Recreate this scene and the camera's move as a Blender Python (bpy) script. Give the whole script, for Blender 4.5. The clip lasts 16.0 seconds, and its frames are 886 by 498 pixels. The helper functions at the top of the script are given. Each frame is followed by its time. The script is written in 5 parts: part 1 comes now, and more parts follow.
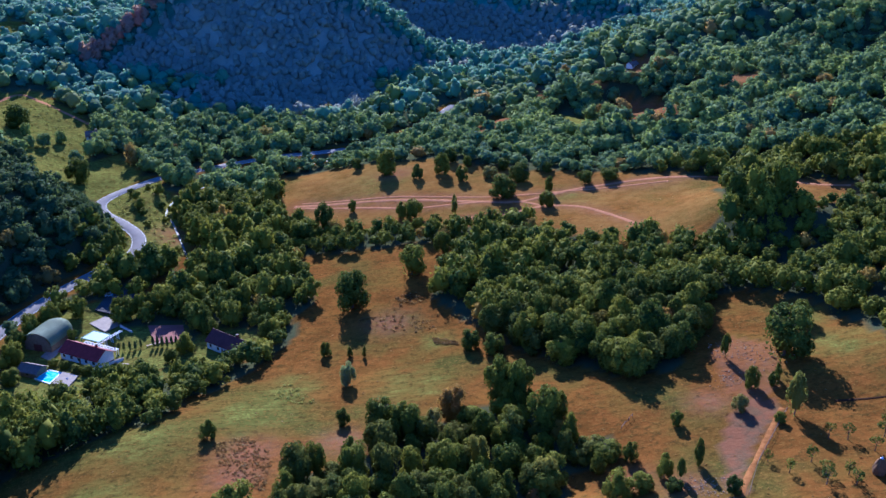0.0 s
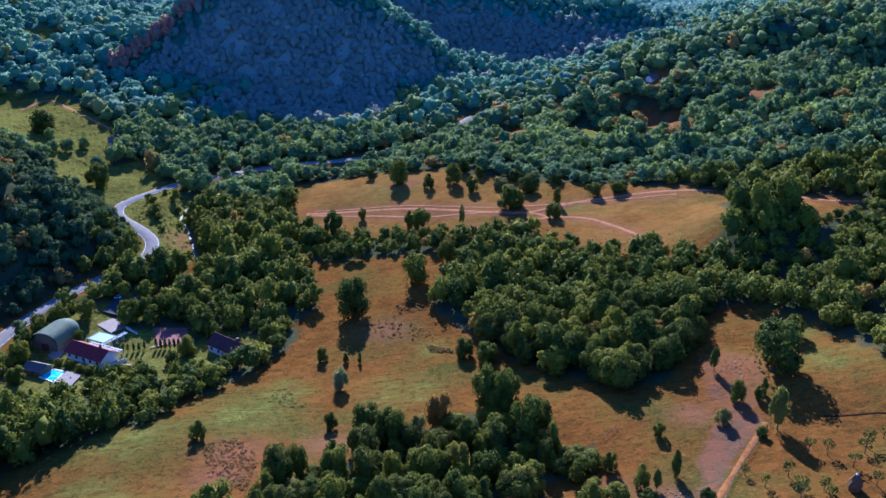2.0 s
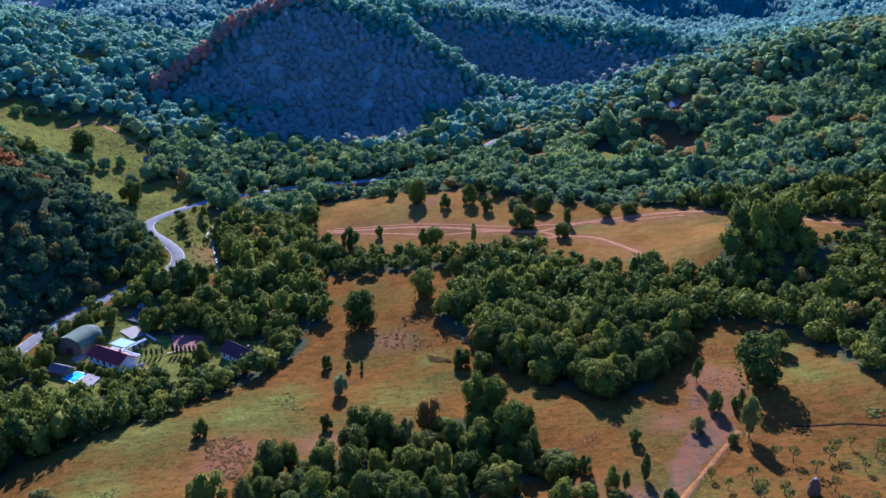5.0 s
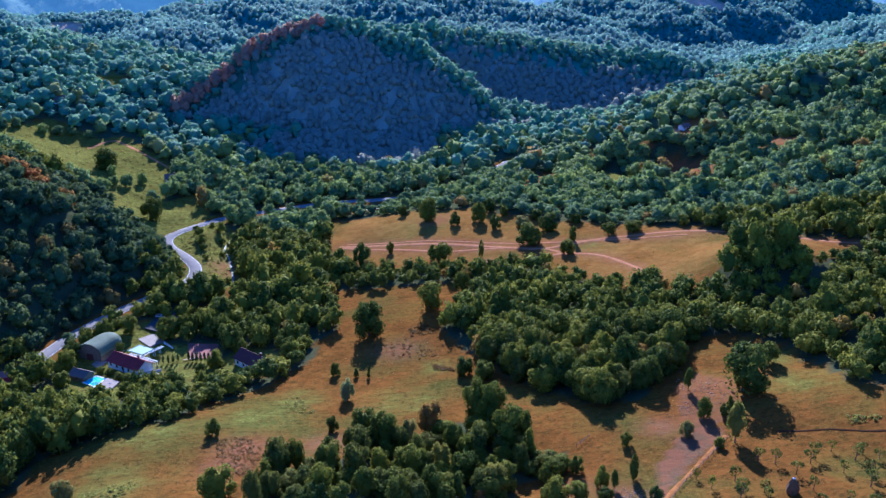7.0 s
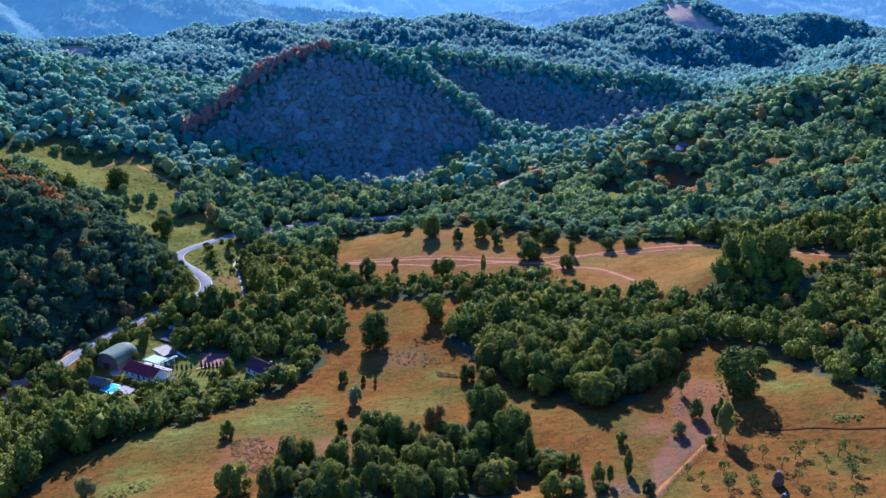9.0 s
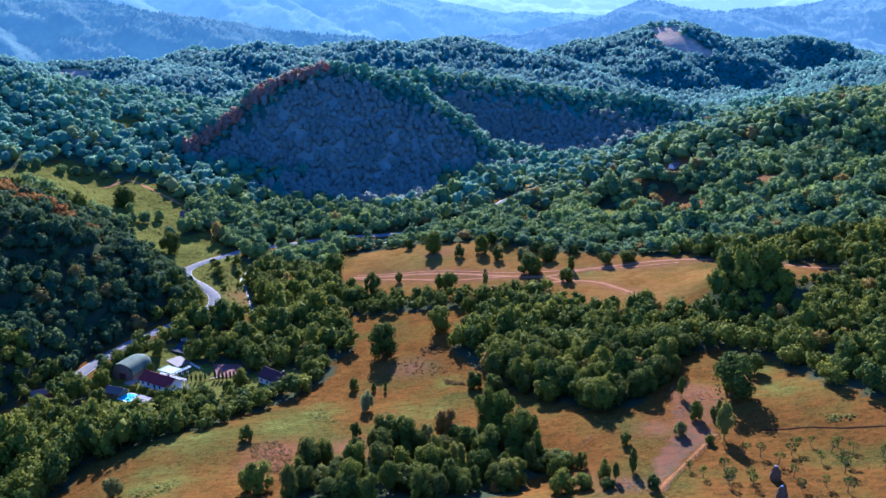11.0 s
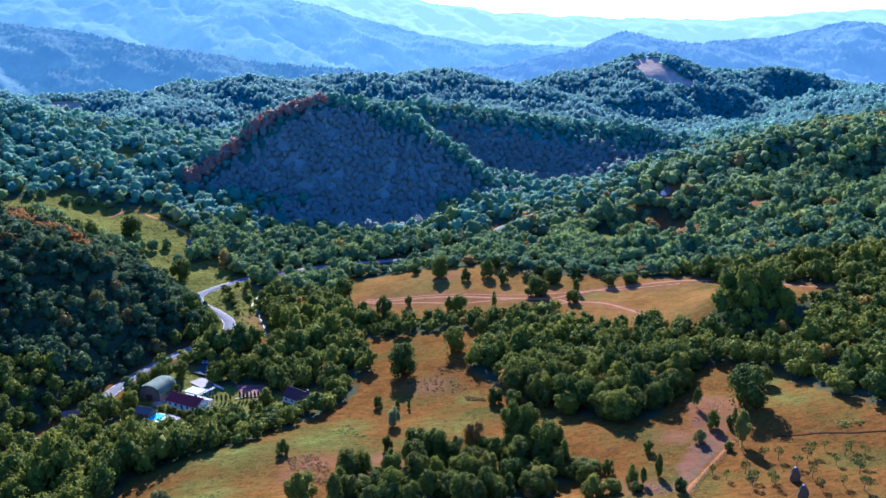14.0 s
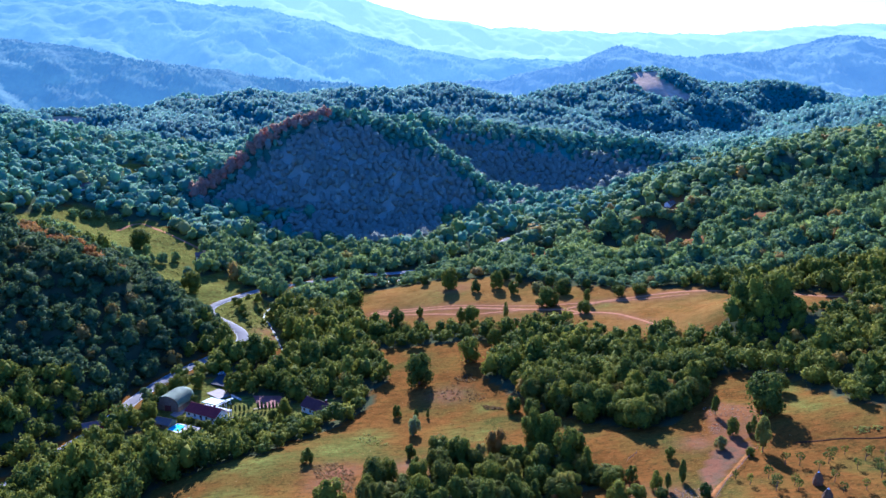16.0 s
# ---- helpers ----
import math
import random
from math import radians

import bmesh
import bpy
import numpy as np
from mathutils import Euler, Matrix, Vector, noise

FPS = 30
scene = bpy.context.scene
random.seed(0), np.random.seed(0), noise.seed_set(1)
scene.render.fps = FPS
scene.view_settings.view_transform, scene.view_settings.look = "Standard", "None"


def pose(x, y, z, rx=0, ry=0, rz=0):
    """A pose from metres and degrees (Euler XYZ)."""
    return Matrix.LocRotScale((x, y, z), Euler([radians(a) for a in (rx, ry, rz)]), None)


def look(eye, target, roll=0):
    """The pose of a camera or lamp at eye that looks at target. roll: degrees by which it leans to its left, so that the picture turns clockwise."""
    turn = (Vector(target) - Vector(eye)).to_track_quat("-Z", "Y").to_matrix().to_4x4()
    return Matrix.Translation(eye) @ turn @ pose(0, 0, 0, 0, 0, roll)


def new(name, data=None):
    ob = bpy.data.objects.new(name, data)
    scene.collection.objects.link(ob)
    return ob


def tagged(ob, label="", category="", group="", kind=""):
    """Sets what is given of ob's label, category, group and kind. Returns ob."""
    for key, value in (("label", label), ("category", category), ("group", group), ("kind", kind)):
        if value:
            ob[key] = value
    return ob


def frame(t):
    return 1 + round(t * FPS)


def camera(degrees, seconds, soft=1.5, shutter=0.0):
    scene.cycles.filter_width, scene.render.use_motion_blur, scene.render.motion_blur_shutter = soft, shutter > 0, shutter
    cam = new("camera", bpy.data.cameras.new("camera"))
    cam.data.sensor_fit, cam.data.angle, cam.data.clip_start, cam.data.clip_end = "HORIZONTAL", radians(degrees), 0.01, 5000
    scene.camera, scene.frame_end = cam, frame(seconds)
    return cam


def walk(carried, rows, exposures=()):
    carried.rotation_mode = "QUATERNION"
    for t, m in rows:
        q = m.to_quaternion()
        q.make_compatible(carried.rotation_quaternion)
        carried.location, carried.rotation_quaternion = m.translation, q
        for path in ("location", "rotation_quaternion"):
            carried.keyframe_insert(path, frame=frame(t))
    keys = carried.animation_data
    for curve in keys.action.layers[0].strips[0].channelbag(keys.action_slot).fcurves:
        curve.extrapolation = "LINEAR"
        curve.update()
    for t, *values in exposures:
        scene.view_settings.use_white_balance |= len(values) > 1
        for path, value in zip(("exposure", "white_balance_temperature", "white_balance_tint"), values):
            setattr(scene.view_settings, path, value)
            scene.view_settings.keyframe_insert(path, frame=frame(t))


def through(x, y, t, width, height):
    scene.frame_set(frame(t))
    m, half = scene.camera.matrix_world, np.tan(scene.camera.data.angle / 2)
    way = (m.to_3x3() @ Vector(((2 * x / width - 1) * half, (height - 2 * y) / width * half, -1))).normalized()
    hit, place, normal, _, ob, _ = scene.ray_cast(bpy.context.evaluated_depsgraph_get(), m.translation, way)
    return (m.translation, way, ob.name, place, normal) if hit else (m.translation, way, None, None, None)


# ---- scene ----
cam = camera(50.5, 16.0)
PATH = [
    (0, (0.0, 0.0, 164.64), (0.213, 1.844, 163.895), -0.0),
    (0.5, (2.92, -0.96, 164.854), (3.118, 0.887, 164.113), 0.1),
    (1, (6.153, -1.869, 164.859), (6.334, -0.018, 164.123), 0.2),
    (1.5, (9.366, -3.276, 165.2), (9.527, -1.421, 164.47), 0.2),
    (2, (12.724, -4.705, 165.352), (12.865, -2.846, 164.628), 0.2),
    (2.5, (15.714, -6.607, 165.753), (15.835, -4.744, 165.036), 0.1),
    (3, (18.361, -9.176, 166.051), (18.466, -7.309, 165.341), 0.0),
    (3.5, (20.963, -11.827, 166.17), (21.052, -9.956, 165.47), 0.0),
    (4, (23.573, -14.507, 166.363), (23.647, -12.632, 165.671), -0.0),
    (6.5, (32.428, -31.733, 167.269), (32.44, -29.837, 166.631), 0.0),
    (7, (32.983, -35.716, 167.429), (32.989, -33.816, 166.804), 0.1),
    (7.5, (33.343, -39.787, 167.646), (33.346, -37.884, 167.031), 0.1),
    (8, (33.442, -43.828, 167.82), (33.442, -41.921, 167.217), 0.1),
    (8.5, (33.236, -47.842, 167.869), (33.236, -45.931, 167.278), 0.0),
    (9, (32.442, -52.012, 167.952), (32.443, -50.097, 167.374), -0.0),
    (11.5, (23.03, -70.688, 168.326), (23.059, -68.758, 167.804), -0.0),
    (12, (20.073, -74.034, 168.569), (20.111, -72.101, 168.058), 0.0),
    (12.5, (16.689, -77.074, 168.608), (16.739, -75.137, 168.11), -0.0),
    (13, (13.569, -79.797, 168.64), (13.629, -77.858, 168.152), -0.1),
    (13.5, (10.239, -82.159, 168.737), (10.306, -80.218, 168.258), -0.1),
    (14, (7.149, -83.925, 168.691), (7.219, -81.982, 168.222), -0.1),
    (14.5, (3.97, -85.814, 168.59), (4.045, -83.869, 168.13), -0.1),
    (15, (1.112, -87.202, 168.775), (1.192, -85.256, 168.322), -0.2),
    (15.5, (-1.521, -87.969, 168.847), (-1.438, -86.022, 168.4), -0.2),
    (16, (-3.666, -88.402, 168.42), (-3.581, -86.453, 167.98), -0.2),
]
walk(cam, [(t, look(eye, target, roll)) for t, eye, target, roll in PATH],
     [(0, 1.45, 3780, 28), (4, 1.47, 3780, 28), (6.5, 1.55, 3780, 28), (9, 1.65, 3780, 27), (12.5, 1.75, 3780, 26), (16, 1.81, 3780, 26)])

# ---- sun, sky and exposure ----
SUN_TURN, SUN_HEIGHT = -2.0, 25.0  # degrees west of north, above the horizon
scene.world = bpy.data.worlds.new("sky")
scene.world.use_nodes = True
tree = scene.world.node_tree
sky = tree.nodes.new("ShaderNodeTexSky")
sky.sky_type, sky.sun_disc = "NISHITA", False
sky.sun_elevation, sky.sun_rotation = radians(SUN_HEIGHT), radians(SUN_TURN)
sky.air_density, sky.dust_density, sky.ozone_density = 0.85, 0.2, 4.0
tree.links.new(sky.outputs["Color"], tree.nodes["Background"].inputs["Color"])
tree.nodes["Background"].inputs["Strength"].default_value = 0.058
sun = new("sun", bpy.data.lights.new("sun", "SUN"))
sun.data.energy, sun.data.angle, sun.data.color = 5.0, radians(0.6), (1.0, 0.72, 0.36)
sun.rotation_euler = (radians(90 - SUN_HEIGHT), 0, radians(180 - SUN_TURN))


# ---- materials ----
class Look:
    """A node material: a principled shader and short calls to wire it."""

    def __init__(self, name, roughness=0.9, metal=0.0, specular=0.2):
        self.mat = bpy.data.materials.new(name)
        self.mat.use_nodes = True
        self.t = self.mat.node_tree
        self.bsdf = self.t.nodes["Principled BSDF"]
        self.bsdf.inputs["Roughness"].default_value = roughness
        self.bsdf.inputs["Metallic"].default_value = metal
        self.bsdf.inputs["Specular IOR Level"].default_value = specular
        self.where = self.node("ShaderNodeNewGeometry").outputs["Position"]

    def node(self, kind, **values):
        n = self.t.nodes.new(kind)
        for key, value in values.items():
            n.inputs[key.replace("_", " ")].default_value = value
        return n

    def link(self, a, b):
        self.t.links.new(a, b)

    def noise(self, size, detail=4.0, rough=0.55, stretch=None):
        n = self.node("ShaderNodeTexNoise", Scale=1.0 / size, Detail=detail, Roughness=rough)
        if stretch:
            m = self.node("ShaderNodeMapping", Scale=stretch)
            self.link(self.where, m.inputs["Vector"])
            self.link(m.outputs["Vector"], n.inputs["Vector"])
        else:
            self.link(self.where, n.inputs["Vector"])
        return n.outputs["Fac"]

    def span(self, value, low, high):
        n = self.node("ShaderNodeMapRange", From_Min=low, From_Max=high)
        n.clamp = True
        self.link(value, n.inputs["Value"])
        return n.outputs["Result"]

    def sums(self, how, a, b):
        n = self.node("ShaderNodeMath")
        n.operation = how
        for k, v in enumerate((a, b)):
            if isinstance(v, (int, float)):
                n.inputs[k].default_value = v
            else:
                self.link(v, n.inputs[k])
        return n.outputs["Value"]

    def mix(self, by, a, b, how="MIX"):
        n = self.t.nodes.new("ShaderNodeMix")
        n.data_type, n.blend_type = "RGBA", how
        if isinstance(by, (int, float)):
            n.inputs[0].default_value = by
        else:
            self.link(by, n.inputs[0])
        for k, v in ((6, a), (7, b)):
            if isinstance(v, tuple):
                n.inputs[k].default_value = (*v, 1)
            else:
                self.link(v, n.inputs[k])
        return n.outputs[2]

    def mark(self, name):
        n = self.t.nodes.new("ShaderNodeAttribute")
        n.attribute_name = name
        return n.outputs["Fac"]

    def paint(self, colour):
        if isinstance(colour, tuple):
            self.bsdf.inputs["Base Color"].default_value = (*colour, 1)
        else:
            self.link(colour, self.bsdf.inputs["Base Color"])
        return self

    def bump(self, value, strength, height):
        n = self.node("ShaderNodeBump", Strength=strength, Distance=height)
        self.link(value, n.inputs["Height"])
        self.link(n.outputs["Normal"], self.bsdf.inputs["Normal"])
        return self


def plain(name, colour, size=1.0, spread=0.25, roughness=0.8, metal=0.0, specular=0.25):
    """A surface of one colour with stains and grain of two sizes."""
    m = Look(name, roughness, metal, specular)
    dark = tuple(c * (1 - spread) for c in colour)
    light = tuple(min(1, c * (1 + spread * 0.6)) for c in colour)
    c = m.mix(m.span(m.noise(size), 0.3, 0.7), dark, light)
    m.paint(m.mix(m.span(m.noise(size * 0.12), 0.45, 0.75), c, tuple(c * 0.85 for c in colour)))
    m.bump(m.noise(size * 0.1), 0.25, 0.02 * size)
    return m.mat


def leaves(name, low, high, turned, share=0.06, glow=0.45, warm=(1.0, 0.92, 0.25)):
    """Foliage: greens that vary from tree to tree and within a crown, some turned by autumn; light shines through."""
    m = Look(name, 0.8, 0.0, 0.03)
    tint = m.mark("tint")
    lot = m.t.nodes.new("ShaderNodeObjectInfo").outputs["Random"]
    tint = m.sums("FRACT", m.sums("ADD", tint, lot), 0.0)
    c = m.mix(m.span(tint, 0.0, 0.9), low, high)
    c = m.mix(m.span(m.noise(1.3, 3), 0.35, 0.7), c, m.mix(0.55, c, high))
    c = m.mix(m.span(m.noise(35.0, 2), 0.35, 0.65), c, m.mix(0.4, c, low))
    tuft = m.t.nodes.new("ShaderNodeNewGeometry").outputs["Random Per Island"]
    c = m.mix(m.span(tuft, 0.55, 1.0), c, m.mix(0.6, c, high))
    c = m.mix(m.span(tuft, 0.3, 0.0), c, m.mix(0.5, c, low))
    c = m.mix(m.span(tint, 1.0 - share, 1.0 - share * 0.6), c, turned)
    m.paint(c)
    through = m.node("ShaderNodeBsdfTranslucent")
    m.link(m.mix(0.5, c, m.mix(1.0, c, warm, "MULTIPLY")), through.inputs["Color"])
    both = m.node("ShaderNodeMixShader", Fac=glow)
    m.link(m.bsdf.outputs[0], both.inputs[1])
    m.link(through.outputs[0], both.inputs[2])
    m.link(both.outputs[0], m.t.nodes["Material Output"].inputs["Surface"])
    return m.mat


LEAF_NEAR = leaves("leaves", (0.034, 0.072, 0.019), (0.265, 0.26, 0.02), (0.36, 0.25, 0.04), 0.03, 0.34)
LEAF_TREE = leaves("tree_leaves", (0.03, 0.064, 0.017), (0.215, 0.22, 0.019), (0.24, 0.22, 0.05), 0.02, 0.34)
LEAF_OLIVE = leaves("olive_leaves", (0.05, 0.08, 0.02), (0.19, 0.185, 0.024), (0.26, 0.17, 0.045), 0.05, 0.34)
LEAF_PALE = leaves("pale_leaves", (0.22, 0.26, 0.10), (0.3, 0.34, 0.15), (0.26, 0.24, 0.08), 0.03, 0.5)
LEAF_YELLOW = leaves("yellowing_leaves", (0.16, 0.18, 0.035), (0.3, 0.28, 0.045), (0.28, 0.18, 0.04), 0.2, 0.5)
# Cooler glow and paler, bluer greens for far woods: haze put into leaf colour.
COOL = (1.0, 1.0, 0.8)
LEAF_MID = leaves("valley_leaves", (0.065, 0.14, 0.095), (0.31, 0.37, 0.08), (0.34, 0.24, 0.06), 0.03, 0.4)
LEAF_FAR_HAZE = leaves("distant_haze_leaves", (0.155, 0.275, 0.225), (0.29, 0.44, 0.25), (0.3, 0.34, 0.13), 0.02, 0.55, COOL)
# Conifer green; on the wooded hill its darkness is shade put into colour.
LEAF_DARK_SHADE = leaves("dark_shade_leaves", (0.04, 0.08, 0.045), (0.14, 0.18, 0.055), (0.2, 0.16, 0.045), 0.02, 0.4)
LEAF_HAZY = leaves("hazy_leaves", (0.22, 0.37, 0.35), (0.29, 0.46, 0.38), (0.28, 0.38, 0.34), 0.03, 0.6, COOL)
# Leaf copy for shaded faces only, paled so that haze is in the colour.
LEAF_HAZED_FACE = leaves("hazed_face_leaves", (0.36, 0.38, 0.3), (0.39, 0.41, 0.325), (0.4, 0.41, 0.3), 0.02, 0.5, COOL)
# Autumn red, with haze paled into it for the far crest.
LEAF_RUST = leaves("rust_leaves", (0.36, 0.27, 0.19), (0.50, 0.30, 0.19), (0.5, 0.24, 0.15), 0.2, 0.5, COOL)
LEAF_AUTUMN = leaves("autumn_leaves", (0.2, 0.16, 0.04), (0.42, 0.2, 0.05), (0.34, 0.15, 0.04), 0.2, 0.5)
BARK = plain("bark", (0.10, 0.075, 0.055), 0.6, 0.4, 0.9)


def meadow_look():
    m = Look("grassland", 1.0, 0.0, 0.0)
    big, mid, fine = m.noise(38, 5, 0.6), m.noise(7, 4), m.noise(0.9, 5, 0.7)
    dry = m.mix(m.span(mid, 0.38, 0.62), (0.165, 0.072, 0.012), (0.118, 0.054, 0.009))
    gold = m.mix(m.span(fine, 0.35, 0.65), (0.231, 0.113, 0.015), (0.172, 0.081, 0.012))
    grass = m.mix(m.span(m.noise(19, 4, 0.6), 0.46, 0.64), dry, gold)
    red = m.mix(m.span(fine, 0.4, 0.6), (0.185, 0.063, 0.013), (0.118, 0.042, 0.010))
    grass = m.mix(m.span(m.noise(14, 5, 0.7, (1.0, 0.8, 1.0)), 0.58, 0.7), grass, m.mix(0.6, grass, red))
    green = m.mix(m.span(fine, 0.35, 0.65), (0.059, 0.057, 0.010), (0.101, 0.088, 0.015))
    grass = m.mix(m.span(big, 0.48, 0.64), grass, green)
    grass = m.mix(m.mark("lush"), grass, m.mix(m.span(mid, 0.3, 0.7), (0.084, 0.105, 0.017), (0.176, 0.176, 0.029)))
    # Terrace strips: sunlit and dark bands put into the grass colour.
    strip = m.span(m.noise(5.0, 4, 0.6, (0.35, 1.0, 1.0)), 0.45, 0.58)
    strip = m.sums("MULTIPLY", strip, m.mark("lush"))
    grass = m.mix(strip, grass, m.mix(m.span(fine, 0.4, 0.6), (0.252, 0.252, 0.038), (0.050, 0.071, 0.013)))
    streak = m.noise(1.6, 4, 0.6, (0.22, 1.0, 1.0))
    grass = m.mix(m.span(streak, 0.52, 0.7), grass, m.mix(0.5, grass, (0.046, 0.034, 0.008)))
    grass = m.mix(m.span(m.noise(2.4, 6, 0.75), 0.5, 0.62), grass, m.mix(0.7, grass, (0.050, 0.038, 0.009)))
    grass = m.mix(m.span(fine, 0.54, 0.66), grass, m.mix(0.6, grass, (0.218, 0.122, 0.021)))
    gold = m.mix(m.span(m.noise(5, 5, 0.65), 0.35, 0.65), (0.2, 0.105, 0.02), (0.285, 0.165, 0.036))
    grass = m.mix(m.sums("MULTIPLY", m.mark("pale"), m.span(m.noise(24, 5, 0.6), 0.3, 0.55)), grass, gold)
    soil = m.mix(m.span(m.noise(3.0, 5, 0.7), 0.35, 0.65), (0.23, 0.09, 0.035), (0.19, 0.105, 0.06))
    dirt = m.sums("MULTIPLY", m.mark("dirt"), m.span(m.noise(2.2, 5, 0.7), 0.25, 0.5))
    c = m.mix(dirt, grass, soil)
    gravel = m.mix(m.span(m.noise(0.5, 6, 0.75), 0.35, 0.65), (0.095, 0.06, 0.033), (0.16, 0.105, 0.056))
    gravel = m.mix(m.span(m.noise(6.0, 5, 0.7), 0.42, 0.58), gravel, m.mix(0.7, gravel, (0.2, 0.085, 0.04)))
    c = m.mix(m.mark("gravel"), c, gravel)
    litter = m.mix(m.span(mid, 0.3, 0.7), (0.05, 0.06, 0.03), (0.075, 0.08, 0.035))
    c = m.mix(m.mark("wood"), c, litter)
    # Far woodland floor: haze put into the ground as a paler blue-green.
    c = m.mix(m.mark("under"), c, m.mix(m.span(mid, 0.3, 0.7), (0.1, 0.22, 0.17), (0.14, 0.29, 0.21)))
    # Pale dry soil; the sunlight on far clearings is put into its colour.
    lit_soil = m.mix(m.span(m.noise(9, 4), 0.35, 0.65), (0.6, 0.46, 0.32), (0.45, 0.35, 0.23))
    c = m.mix(m.mark("lit_soil"), c, lit_soil)
    # Pale grey-green haze tone put into the ground of the shaded faces.
    hazed_face = m.mix(m.span(mid, 0.3, 0.7), (0.245, 0.26, 0.205), (0.27, 0.285, 0.225))
    c = m.mix(m.mark("hazed_face"), c, hazed_face)
    m.paint(c)
    m.bump(m.sums("ADD", fine, m.sums("MULTIPLY", m.noise(2.4, 5), 1.5)), 0.6, 0.35)
    return m.mat


GRASSLAND = meadow_look()


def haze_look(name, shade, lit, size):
    """Wooded hills far off, the blue haze put into their colour with lit and shaded tones: a backdrop that glows a
    little.
    """
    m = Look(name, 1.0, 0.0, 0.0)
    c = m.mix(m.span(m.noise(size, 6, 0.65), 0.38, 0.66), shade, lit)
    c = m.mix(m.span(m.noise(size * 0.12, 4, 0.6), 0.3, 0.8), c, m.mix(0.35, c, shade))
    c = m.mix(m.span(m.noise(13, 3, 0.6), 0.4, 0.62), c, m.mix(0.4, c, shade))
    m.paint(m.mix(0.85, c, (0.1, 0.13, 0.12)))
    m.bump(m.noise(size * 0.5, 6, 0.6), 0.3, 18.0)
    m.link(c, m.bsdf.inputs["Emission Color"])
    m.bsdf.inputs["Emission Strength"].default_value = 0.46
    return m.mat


# ---- the lie of the land ----
# heights of the valley on a 100 m grid, fitted to points sighted through the camera, from west to east, row by row to
# the north
RELIEF = np.array([
    64, 25, -5, -1, 35, 33, 42, 48, 56, 66, 79,
    78, 54, 24, -7, 11, 10, 34, 45, 60, 74, 89,
    85, 76, 59, 2, -5, 14, 23, 41, 66, 82, 97,
    86, 80, 79, 27, -10, 16, 22, 40, 67, 85, 101,
    86, 60, 36, 0, -8, 9, 16, 30, 54, 79, 101,
    87, 48, 13, 9, 4, -1, 6, 33, 58, 79, 96,
    88, 66, 29, 21, 17, 6, 1, 42, 72, 79, 87,
    84, 76, 51, 43, 38, 23, 4, 26, 54, 65, 75,
    97, 81, 59, 60, 60, 45, 25, 22, 35, 48, 62,
], float).reshape(9, 11)
# knolls and hollows: x, y, half widths, height
KNOLLS = [(-64, 238, 38, 30, 4.2),
          (-172, 425, 42, 32, 8.3),
          (-132, 388, 16, 40, -4.0),
          (173, 362, 30, 35, 5.6),
          (-148, 534, 40, 40, -5.6),
          (25, 500, 50, 45, 5.4),
          (275, 723, 50, 50, -5.3),
          (44, 200, 40, 30, -5.6),
          (-130, 330, 25, 45, 0.2),
          (-115, 430, 14, 30, -4.7),
          (-26, 193, 35, 25, 0.3),
          (2, 345, 40, 35, 2.7),
          (-34, 300, 22, 22, -0.2),
          (130, 178, 40, 30, -1.9),
          (95, 195, 25, 25, -0.3),
          (-58, 470, 40, 40, 0.8),
          (-152, 500, 22, 26, -8), (-124, 470, 16, 25, -4),
          (172, 356, 24, 22, 6), (165, 312, 22, 16, -3),
          (228, 640, 34, 14, 9), (190, 648, 20, 12, 6), (168, 640, 22, 12, 9), (222, 596, 26, 16, -8), (185, 600, 24, 18, -7),
          (285, 545, 30, 18, 9), (240, 556, 24, 16, 7), (322, 612, 28, 24, 9), (368, 615, 34, 26, 18), (420, 612, 50, 30, 22), (300, 682, 50, 22, -12), (370, 690, 60, 26, -16), (215, 692, 34, 16, -7), (330, 505, 26, 20, 9), (268, 480, 26, 18, 7), (255, 690, 40, 18, 6)]
ROAD = [(-230, 130), (-185, 200), (-160, 245), (-149, 277), (-138, 310), (-131, 345), (-120, 375), (-105, 402), (-98, 414), (-96, 424), (-97, 435),
        (-101, 446), (-110, 460), (-122, 476), (-127, 492), (-122, 508), (-108, 528), (-98, 538), (-74, 553), (-41, 571), (-14, 578), (5, 585), (30, 600), (60, 640), (90, 700)]
RIVER = [(150, 660), (60, 610), (0, 568), (-25, 556), (-43, 546), (-59, 536), (-69, 532), (-80, 514), (-88, 500), (-91, 486), (-90, 472), (-86, 464), (-80, 444),
         (-74, 422), (-68, 395), (-80, 372)]
# levelled yards: x, y, radius, height
YARDS = [(-98, 318, 26, 1.2), (-70, 335, 18, 1.6), (-46, 312, 12, 3.0)]
# crest of the wooded cone at the head of the valley, and the long ridges beyond: x, y, height; then how steeply both sides fall
CONE = [(-195, 765, 26), (-168, 790, 50), (-152, 805, 62), (-126, 822, 80), (-85, 838, 95), (-50, 840, 95), (0, 836, 79), (46, 828, 52), (92, 815, 15)]
